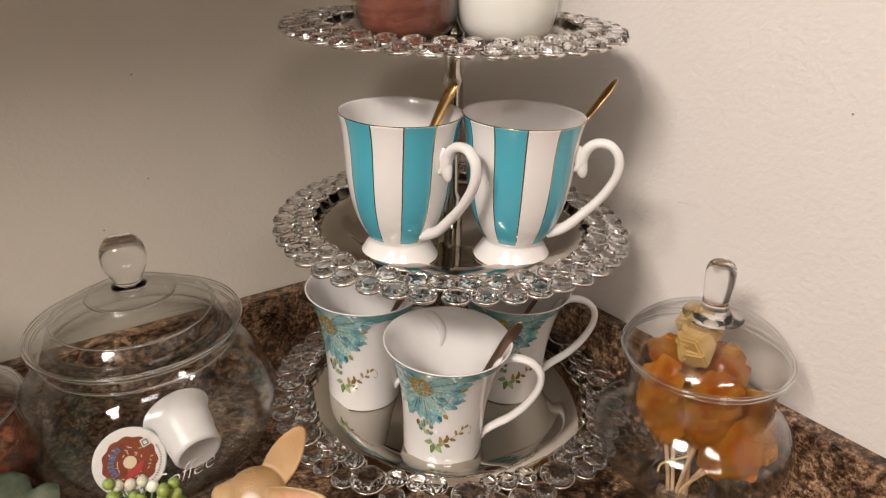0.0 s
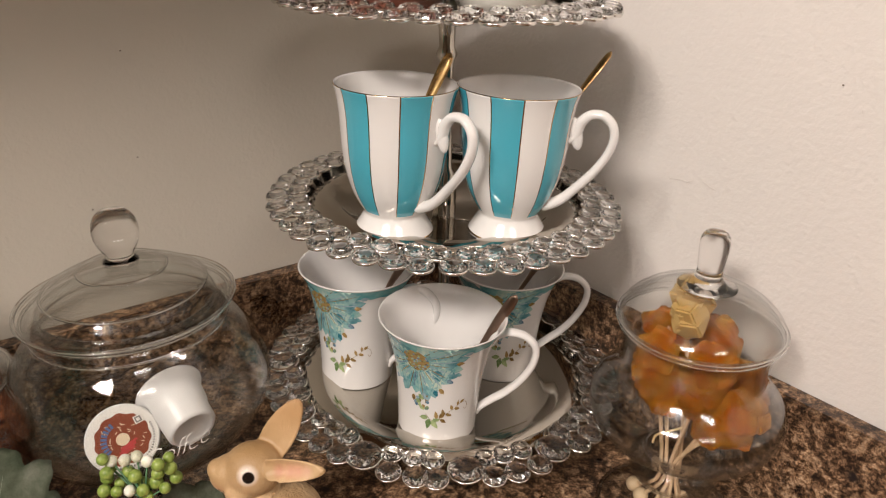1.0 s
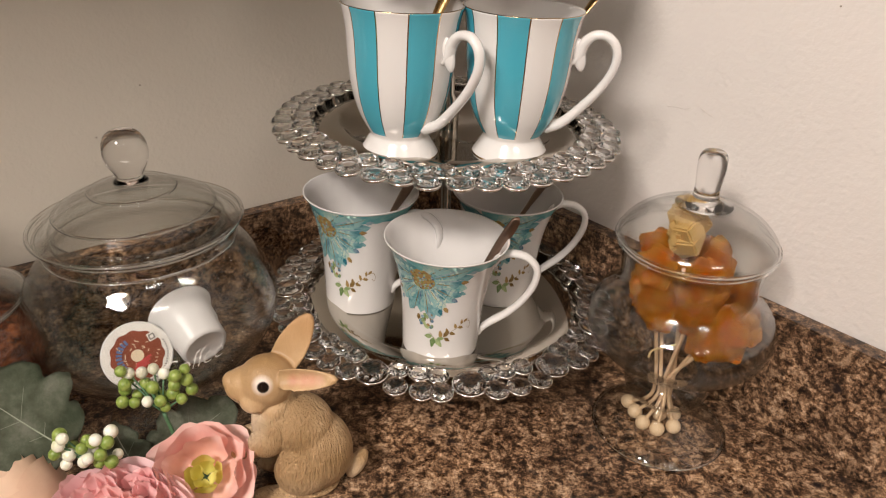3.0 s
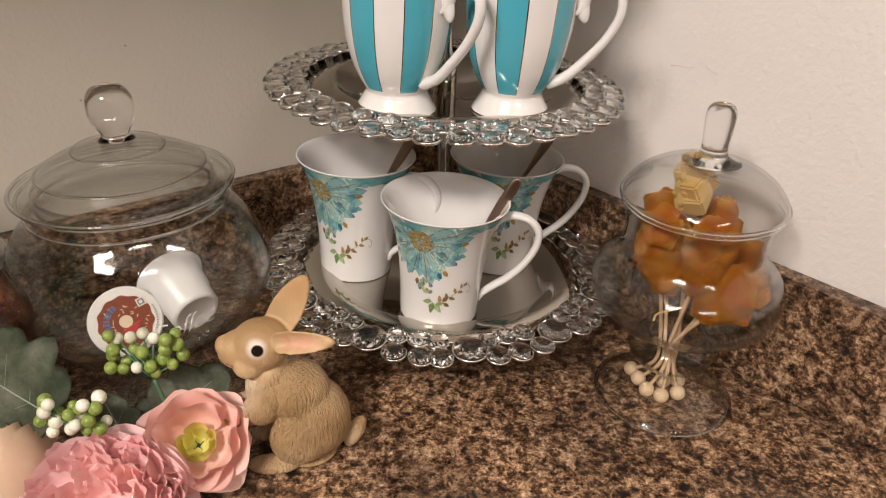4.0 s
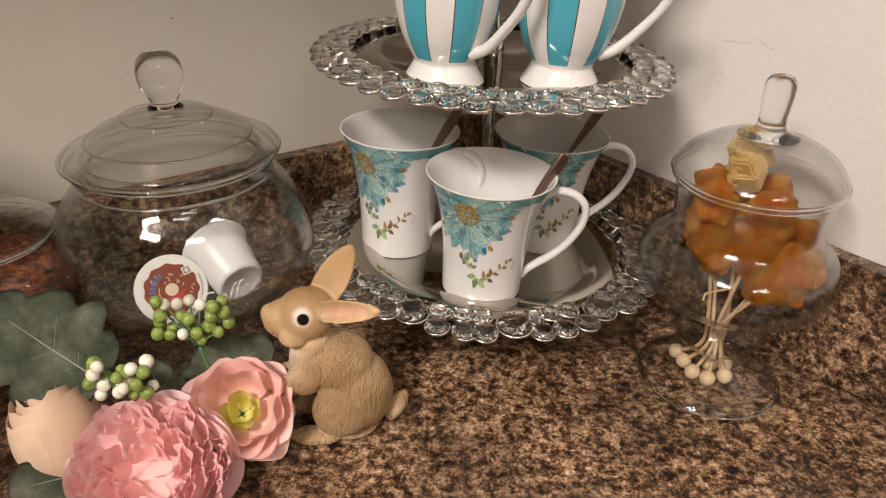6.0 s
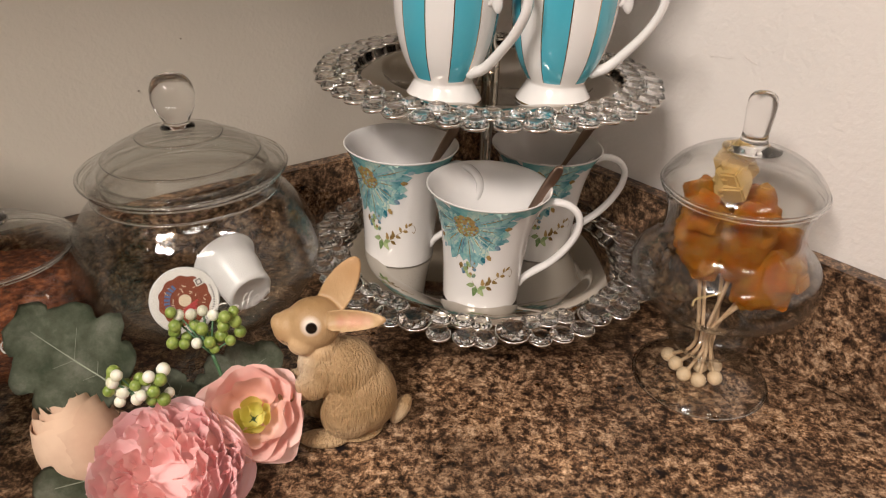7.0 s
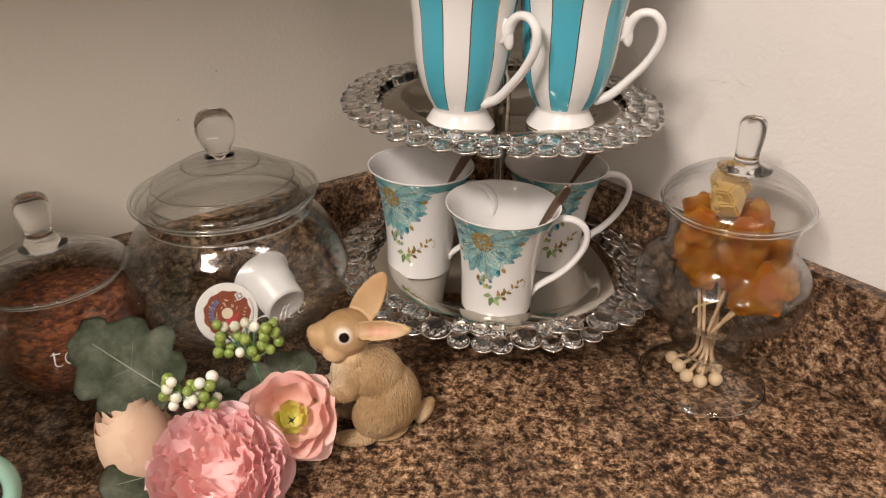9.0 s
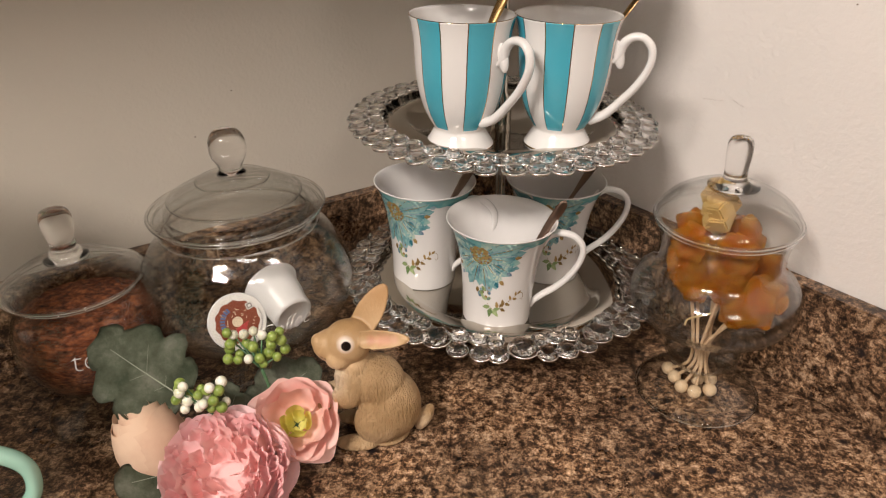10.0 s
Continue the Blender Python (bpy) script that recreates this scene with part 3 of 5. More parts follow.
def rim_ring(name, radius, thick, z, parent, label):
    """The thick rounded edge of a blown vessel."""
    prof = [(radius + thick * math.cos(a), z + thick * 0.8 * math.sin(a)) for a in [2 * math.pi * k / 10 for k in range(10)]]
    return part(name, lathe(prof, 96, closed=True), KNOB_GLASS, parent, label)


def coffee_jar():
    jar = thing("coffee_jar", pose(-0.2355, 0.556, 0), "round clear glass jar lettered Coffee, holding two pods", "jar")
    part("body", lathe(shell(COFFEE_OUT, 0.0022), 96), GLASS, jar, "round clear glass bowl")
    lid_out = [(0.0765, 0.1850), (0.0755, 0.1878), (0.0700, 0.1890), (0.0640, 0.1905), (0.0600, 0.1945), (0.0550, 0.2000), (0.0460, 0.2050), (0.0365, 0.2085), (0.0318, 0.2100), (0.0300, 0.2128), (0.0250, 0.2145), (0.0160, 0.2160)]
    o = [tuple(p) for p in spline(lid_out, 4)]
    i = [(r - 0.0015, z - 0.0022) for r, z in o]
    lid = part("lid", lathe([(0.0, 0.2168)] + o[::-1] + i + [(0.0, 0.2145)], 96), GLASS, jar, "domed clear glass lid")
    rim_ring("lid_rim", 0.0762, 0.0017, 0.1862, lid, "thick clear glass edge")
    rim_ring("shoulder_ring", 0.0572, 0.0012, 0.1975, lid, "moulded ring on the lid")
    rim_ring("step_ring", 0.0308, 0.0012, 0.2118, lid, "moulded ring under the knob")
    rim_ring("neck_ring", 0.0702, 0.0011, 0.1700, jar, "pinched clear glass neck")
    rim_ring("rim", 0.0728, 0.0015, 0.1815, jar, "thick clear glass mouth")
    part("flange", lathe([(0.061, 0.176), (0.063, 0.176), (0.063, 0.186), (0.061, 0.186)], 64, closed=True), GLASS, lid, "glass lid flange")
    k = [(0.0, 0.2172), (0.0118, 0.2174), (0.0112, 0.2190), (0.0094, 0.2215), (0.0108, 0.2250), (0.0145, 0.2320), (0.0160, 0.2400), (0.0146, 0.2490), (0.0095, 0.2555), (0.0, 0.2578)]
    part("knob", lathe([tuple(p) for p in spline(k, 4)], 48), KNOB_GLASS, lid, "solid glass ball knob")
    part("pedestal", lathe([tuple(p) for p in spline([(0.0, 0.0555), (0.018, 0.055), (0.012, 0.046), (0.011, 0.03), (0.018, 0.018), (0.038, 0.010), (0.052, 0.0045), (0.053, 0.0015), (0.050, 0.0), (0.0, 0.0005)], 4)], 64), GLASS, jar, "round clear glass foot")
    return jar


coffee = coffee_jar()
TEA_OUT = [(0.018, 0.0400), (0.042, 0.0440), (0.056, 0.0620), (0.0615, 0.0850), (0.0590, 0.1050), (0.0525, 0.1190), (0.0510, 0.1270), (0.0535, 0.1330), (0.0555, 0.1375)]


def tea_jar():
    jar = thing("tea_jar", pose(-0.3710, 0.5050, 0), "round clear glass jar lettered tea, full of reddish loose tea", "jar")
    part("body", lathe(shell(TEA_OUT, 0.0022), 80), GLASS, jar, "round clear glass bowl")
    lid_out = [(0.0585, 0.1400), (0.0575, 0.1425), (0.053, 0.1455), (0.046, 0.1500), (0.038, 0.1550), (0.028, 0.1595), (0.020, 0.1615)]
    o = [tuple(p) for p in spline(lid_out, 4)]
    i = [(r - 0.0015, z - 0.0022) for r, z in o]
    lid = part("lid", lathe([(0.0, 0.1620)] + o[::-1] + i + [(0.0, 0.1595)], 80), GLASS, jar, "domed clear glass lid")
    rim_ring("lid_rim", 0.0580, 0.0016, 0.1405, lid, "thick clear glass edge")
    rim_ring("rim", 0.0552, 0.0013, 0.1368, jar, "thick clear glass mouth")
    k = [(0.0, 0.1610), (0.018, 0.1615), (0.0140, 0.165), (0.0120, 0.169), (0.0100, 0.176), (0.0112, 0.184), (0.0128, 0.192), (0.0125, 0.200), (0.0095, 0.2055), (0.0, 0.2070)]
    part("knob", lathe([tuple(p) for p in spline(k, 4)], 40), KNOB_GLASS, lid, "solid glass knob")
    part("pedestal", lathe([tuple(p) for p in spline([(0.0, 0.04), (0.018, 0.0398), (0.012, 0.033), (0.011, 0.025), (0.018, 0.018), (0.038, 0.010), (0.052, 0.0045), (0.053, 0.0015), (0.050, 0.0), (0.0, 0.0005)], 4)], 64), GLASS, jar, "round clear glass foot")
    return jar


tea = tea_jar()
CANDY_OUT = [(0.0540, 0.0010), (0.0556, 0.0030), (0.0490, 0.0085), (0.0330, 0.0170), (0.0190, 0.0260), (0.0185, 0.0310), (0.0280, 0.0370), (0.0345, 0.0470), (0.0330, 0.0560), (0.0240, 0.0640),
             (0.0270, 0.0690), (0.0480, 0.0780), (0.0660, 0.0920), (0.0725, 0.1080), (0.0695, 0.1230), (0.0590, 0.1350), (0.0530, 0.1440), (0.0525, 0.1580), (0.0550, 0.1720), (0.0580, 0.1800)]


def candy_jar():
    jar = thing("candy_jar", pose(0.1880, 0.5330, 0, 0, 0, 0), "footed clear glass apothecary jar with lid on the counter", "jar")
    part("bowl", lathe(shell(CANDY_OUT, 0.0019, False), 96), GLASS, jar, "footed clear glass bowl")
    lid_out = [(0.0595, 0.1825), (0.0590, 0.1850), (0.0560, 0.1910), (0.0470, 0.2005), (0.0330, 0.2085), (0.0200, 0.2120)]
    o = [tuple(p) for p in spline(lid_out, 4)]
    i = [(r - 0.0015, z - 0.0020) for r, z in o]
    lid = part("lid", lathe([(0.0, 0.2130)] + o[::-1] + i + [(0.0, 0.2108)], 96), GLASS, jar, "domed clear glass lid")
    rim_ring("lid_rim", 0.0590, 0.0016, 0.1832, lid, "thick clear glass edge")
    rim_ring("rim", 0.0575, 0.0014, 0.1790, jar, "thick clear glass mouth")
    rim_ring("foot_rim", 0.0550, 0.0016, 0.0018, jar, "thick clear glass foot edge")
    rim_ring("neck_ring", 0.0245, 0.0018, 0.0640, jar, "pinched clear glass neck")
    k = [(0.0, 0.2115), (0.0200, 0.2122), (0.0170, 0.2138), (0.0112, 0.2165), (0.0092, 0.2220), (0.0094, 0.2300), (0.0102, 0.2400), (0.0098, 0.2490), (0.0068, 0.2535), (0.0, 0.2550)]
    part("knob", lathe([tuple(p) for p in spline(k, 4)], 40), KNOB_GLASS, lid, "solid glass knob")
    return jar


candy = candy_jar()


# ---- what the jars hold ----
POD_WHITE = material("white_plastic", (0.78, 0.77, 0.76), 0.35)
FOIL = material("printed_foil", (0.80, 0.78, 0.74), 0.28)
FOIL_BROWN = material("brown_ink", (0.23, 0.055, 0.025), 0.35)
FOIL_RED = material("red_ink", (0.50, 0.06, 0.06), 0.35)
FOIL_BLUE = material("blue_ink", (0.10, 0.16, 0.33), 0.35)
FOIL_CREAM = material("cream_ink", (0.74, 0.62, 0.45), 0.35)
FOIL_GREY = material("grey_ink", (0.22, 0.21, 0.20), 0.4)
ETCH = material("white_etching", (0.78, 0.76, 0.72), 0.6)


def flat_ring(bm, r0, r1, z, n=40, mat=0, lobes=0, amount=0.0, at=(0, 0)):
    a = [2 * math.pi * k / n for k in range(n)]
    f = [1 + amount * math.sin(lobes * t) for t in a]
    o = [bm.verts.new((at[0] + r1 * g * math.cos(t), at[1] + r1 * g * math.sin(t), z)) for t, g in zip(a, f)]
    if r0 <= 0:
        bm.faces.new(o).material_index = mat
        return
    i = [bm.verts.new((at[0] + r0 * math.cos(t), at[1] + r0 * math.sin(t), z)) for t in a]
    for k in range(n):
        bm.faces.new((i[k], o[k], o[(k + 1) % n], i[(k + 1) % n])).material_index = mat


def bar(bm, x, y, w, h, turn, z, mat):
    c, s = math.cos(radians(turn)), math.sin(radians(turn))
    bm.faces.new([bm.verts.new((x + u * c - v * s, y + u * s + v * c, z)) for u, v in ((-w / 2, -h / 2), (w / 2, -h / 2), (w / 2, h / 2), (-w / 2, h / 2))]).material_index = mat


def coffee_pod(at, label, printed):
    """A coffee pod: ribbed tapered cup with a rim and a foil lid; its lid faces local +z."""
    pod = thing("coffee_pod", at, label, "coffee pod", "coffee pods in the jar")
    prof = [(0.0, -0.042), (0.0135, -0.042), (0.0145, -0.0425), (0.0165, -0.0425), (0.0182, -0.040), (0.0190, -0.024), (0.0205, -0.0225), (0.0222, -0.003), (0.0252, -0.0022), (0.0256, -0.0010), (0.0252, 0.0), (0.0, 0.0002)]
    part("cup", lathe(prof, 48), POD_WHITE, pod, "white plastic cup")
    bm = bmesh.new()
    flat_ring(bm, 0, 0.0246, 0.0006, mat=0)
    if printed:
        flat_ring(bm, 0.0046, 0.0188, 0.0009, mat=1, lobes=11, amount=0.035, n=66)
        flat_ring(bm, 0.0, 0.0046, 0.0009, mat=4)
        pr = random.Random(3)
        for k in range(30):
            r, a = pr.uniform(0.0065, 0.0155), pr.uniform(0, 6.28)
            bar(bm, r * math.cos(a), r * math.sin(a), 0.0022, 0.0006, pr.uniform(0, 180), 0.0012, 4)
        for k in range(3):
            bar(bm, -0.001 - 0.0012 * k, 0.0095 - 0.0026 * k, 0.013, 0.0017, 24, 0.0014, 2)
        for k in range(9):
            a = radians(-62 + 12 * k)
            bar(bm, 0.0128 * math.cos(a), 0.0128 * math.sin(a), 0.0042, 0.0018, math.degrees(a), 0.0014, 3)
        for k in range(26):
            a = radians(70 + 5.2 * k)
            bar(bm, 0.0212 * math.cos(a), 0.0212 * math.sin(a), 0.0014, 0.0009, math.degrees(a), 0.0012, 5)
        bar(bm, -0.0125, -0.0118, 0.0060, 0.0060, 15, 0.0016, 0)
        bar(bm, -0.0125, -0.0118, 0.0044, 0.0044, 15, 0.0019, 5)
        bar(bm, -0.0125, -0.0118, 0.0024, 0.0024, 15, 0.0022, 0)
    part("foil_lid", bm, [FOIL, FOIL_BROWN, FOIL_RED, FOIL_BLUE, FOIL_CREAM, FOIL_GREY], pod, "printed foil lid" if printed else "plain foil lid", smooth=False)
    return pod


def facing(place, toward, spin=0.0):
    """A pose at place whose +z points at toward."""
    m4 = look(place, toward)
    return m4 @ Matrix.Rotation(math.pi, 4, "Y") @ Matrix.Rotation(radians(spin), 4, "Z")


coffee_pod(facing((-0.2330, 0.5010, 0.0985), (0.02, 0.00, 0.38), 180), "white coffee pod with brown ring printed on its foil lid", True)
coffee_pod(facing((-0.2130, 0.5450, 0.1100), (-0.480, 0.850, 0.240), 0) @ Matrix.Scale(1.02, 4), "white coffee pod lying on its side in the jar", False)


def jar_letters(text, size, jar, profile, angle, z, label, slant=0.25, climb=0.0, thin=-0.00075):
    """Lettering wrapped on a jar's outside, centred on the given angle and height."""
    c = bpy.data.curves.new("lettering", "FONT")
    c.body, c.size, c.shear, c.space_character, c.align_x = text, size, slant, 0.92, "CENTER"
    c.offset = thin * size / 0.03
    c.extrude = 0.0
    c.resolution_u = 3
    tmp = bpy.data.objects.new("lettering", c)
    scene.collection.objects.link(tmp)
    data = bpy.data.meshes.new_from_object(tmp.evaluated_get(bpy.context.evaluated_depsgraph_get()))
    bpy.data.objects.remove(tmp)
    bm = bmesh.new()
    bm.from_mesh(data)
    bmesh.ops.triangulate(bm, faces=list(bm.faces))
    bmesh.ops.subdivide_edges(bm, edges=[e for e in bm.edges if e.calc_length() > 0.004], cuts=2)
    for w in bm.verts:
        zz = z + w.co.y + climb * w.co.x
        r = radius_at(profile, zz) + 0.0007
        a = radians(angle) + w.co.x / r
        w.co = (r * math.cos(a), r * math.sin(a), zz)
    return part("lettering", bm, ETCH, jar, label, smooth=False)


coffee_profile = [tuple(p) for p in spline(COFFEE_OUT, 6)]
tea_profile = [tuple(p) for p in spline(TEA_OUT, 6)]
jar_letters("Coffee", 0.0195, coffee, coffee_profile, -58, 0.1065, "white etched word Coffee", 0.35, 0.12, -0.00065)
jar_letters("tea", 0.029, tea, tea_profile, -61, 0.086, "white etched word tea", 0.12)

# loose tea inside its jar
TEA = material("loose_tea", (0.20, 0.06, 0.025), 0.9)
v = coords(TEA)
base(TEA, ramp(TEA, noise_tex(TEA, coords(TEA, (1, 1, 2.2)), 150, 6, 0.75), [(0.34, (0.016, 0.006, 0.003)), (0.5, (0.17, 0.046, 0.017)), (0.66, (0.48, 0.17, 0.06))]))
bump(TEA, noise_tex(TEA, v, 380, 3, 0.7), 0.9, 0.002)
fill = [(0.0, 0.0435)] + [(r - 0.003, zz) for r, zz in tea_profile if 0.0437 < zz < 0.112] + [(0.048, 0.1135), (0.034, 0.1165), (0.015, 0.1195), (0.0, 0.120)]
bm = lathe(fill, 96)
bmesh.ops.subdivide_edges(bm, edges=list(bm.edges), cuts=1)
for w in bm.verts:
    if w.co.z > 0.1115:
        w.co.z += 0.0022 * noise.noise(w.co * 180)
ob = tagged(part("loose_tea", bm, TEA), "reddish-brown loose leaf tea heaped inside the jar", "tea", kind="stuff")
ob.matrix_basis = tea.matrix_basis.copy()

# rock candy on sticks
AMBER = material("amber_sugar", (0.88, 0.30, 0.030), 0.10, 0.0, Transmission_Weight=0.75, IOR=1.36)
v = coords(AMBER)
base(AMBER, ramp(AMBER, noise_tex(AMBER, v, 60, 3), [(0.35, (0.84, 0.26, 0.016)), (0.5, (0.92, 0.40, 0.040)), (0.68, (0.97, 0.56, 0.11))]))
LEMON = material("lemon_sugar", (0.93, 0.66, 0.27), 0.16, 0.0, Transmission_Weight=0.45, IOR=1.36)
STICK_WOOD = material("pale_wood", (0.70, 0.50, 0.30), 0.55)
v = coords(STICK_WOOD, (1, 1, 0.2))
base(STICK_WOOD, ramp(STICK_WOOD, noise_tex(STICK_WOOD, v, 300, 3), [(0.3, (0.60, 0.40, 0.23)), (0.7, (0.76, 0.57, 0.37))]))
BEAD_WOOD = material("beech_bead", (0.80, 0.60, 0.38), 0.5)


def sugar_crystals(center, axis, length, radius, seed, count=34, size=0.0130):
    """Rock sugar: many small blocks grown round a stick end."""
    cr = random.Random(seed)
    bm = bmesh.new()
    axis = Vector(axis).normalized()
    q = axis.to_track_quat("Z", "Y").to_matrix().to_4x4()
    ball(1.0, bm, (0, 0, 0), (radius * 0.94, radius * 0.94, length * 0.52), None, 14, 10)
    for k in range(count):
        u = cr.uniform(-1, 1)
        rr = radius * math.sqrt(max(0.05, 1 - u * u)) * cr.uniform(0.42, 0.64)
        a = cr.uniform(0, 6.28)
        e = Euler((cr.uniform(0, 3), cr.uniform(0, 3), cr.uniform(0, 3)))
        sz = size * cr.uniform(0.7, 1.35)
        res = bmesh.ops.create_cube(bm, size=1.0, matrix=Matrix.LocRotScale((rr * math.cos(a), rr * math.sin(a), u * length * 0.5), e, (sz, sz, sz * cr.uniform(0.8, 1.6))))
    bmesh.ops.bevel(bm, geom=[e for e in bm.edges if e.calc_length() > 0.004], offset=0.0016, segments=2, affect="EDGES")
    bmesh.ops.transform(bm, matrix=Matrix.Translation(center) @ q, verts=bm.verts)
    return bm


CANDIES = [  # bead, stick through the stem, crystal centre, size, lemon
    ((-0.0215, 0.0200, 0.0090), (-0.009, 0.003), (-0.027, -0.009, 0.1420), (0.066, 0.0185), 0),
    ((-0.0190, 0.0070, 0.0090), (-0.006, 0.000), (-0.012, 0.024, 0.1440), (0.064, 0.0180), 0),
    ((-0.0160, -0.0070, 0.0085), (-0.003, -0.003), (0.001, -0.022, 0.1420), (0.064, 0.0185), 0),
    ((-0.0060, -0.0150, 0.0085), (0.000, -0.004), (0.024, -0.027, 0.1130), (0.048, 0.0205), 0),
    ((0.0090, -0.0120, 0.0085), (0.004, -0.002), (0.040, -0.002, 0.1200), (0.046, 0.0195), 0),
    ((0.0020, 0.0040, 0.0085), (0.002, 0.002), (0.026, 0.024, 0.1440), (0.050, 0.0180), 0),
    ((0.0145, 0.0040, 0.0085), (0.006, 0.002), (-0.005, 0.008, 0.1880), (0.028, 0.0115), 1),
]
for k, (bead, neck, top, (length, rad), lemon) in enumerate(CANDIES):
    t = thing("rock_candy_stick", candy.matrix_basis.copy(), "amber rock candy on a pale wooden stick with round end" if not lemon else "pale yellow rock candy on a wooden stick", "candy", "rock candy in the jar")
    way = Vector(top) - Vector((neck[0], neck[1], 0.050))
    part("crystals", sugar_crystals(top, way, length, rad, 20 + k), LEMON if lemon else AMBER, t, smooth=False)
    pts = spline([bead, (neck[0] * 1.1, neck[1] * 1.1, 0.030), (neck[0], neck[1], 0.055), tuple(Vector((neck[0], neck[1], 0.050)) + way * 0.75)], 5)
    part("stick", tube(pts, 0.0016, 8), STICK_WOOD, t)
    part("bead", ball(0.0064, None, bead, u=18, v=12), BEAD_WOOD, t, "round wooden end")
wrap = bmesh.new()
tube(spline([(-0.028, -0.022, 0.089), (-0.024, -0.016, 0.091), (-0.012, -0.010, 0.090), (0.0, -0.008, 0.092)], 4), 0.0009, 6, wrap)
tagged(part("twist_tie", wrap, material("gold_tie", (0.72, 0.55, 0.28), 0.4), at=None), "gold twist tie round the candy sticks", "tie").matrix_basis = candy.matrix_basis.copy()


# ---- jars on the top plate ----
COCOA = material("cocoa_powder", (0.16, 0.045, 0.025), 0.9)
v = coords(COCOA)
base(COCOA, ramp(COCOA, noise_tex(COCOA, v, 120, 4), [(0.3, (0.12, 0.030, 0.016)), (0.7, (0.22, 0.070, 0.040))]))
SUGAR = material("white_sugar", (0.80, 0.78, 0.74), 0.8)
v = coords(SUGAR)
bump(SUGAR, noise_tex(SUGAR, v, 700, 2), 0.4, 0.0006)
TOP_JAR = [(0.020, 0.0), (0.029, 0.0030), (0.0355, 0.0120), (0.0380, 0.0280), (0.0360, 0.0440), (0.0300, 0.0540), (0.0295, 0.0600), (0.0310, 0.0640)]
for place, powder, what, label in (((-0.0320, 0.622, 0.3868), COCOA, "cocoa_powder", "round clear glass jar of brown cocoa powder"), ((0.0400, 0.622, 0.3854), SUGAR, "sugar", "round clear glass jar of white sugar")):
    j = thing("canister", pose(*place), label, "jar", "jars on the top plate")
    part("body", lathe(shell(TOP_JAR, 0.0018), 64), GLASS, j, "clear glass body")
    inside = [(0.0, 0.0030)] + [(tuple(p)[0] - 0.0026, max(tuple(p)[1], 0.0031)) for p in spline(TOP_JAR, 4) if tuple(p)[1] < 0.046] + [(0.0, 0.047)]
    lid_o = [(0.0315, 0.0655), (0.0300, 0.0690), (0.0200, 0.0760), (0.0100, 0.0790), (0.0080, 0.0840), (0.0105, 0.0900), (0.0, 0.0950)]
    part("lid", lathe([(0.0, 0.0655)] + [tuple(p) for p in spline(lid_o, 4)], 48), GLASS, j, "clear glass lid")
    f = tagged(part(what, lathe(inside, 48), powder), "fine powder filling the small glass jar", "powder", kind="stuff")
    f.matrix_basis = j.matrix_basis.copy()


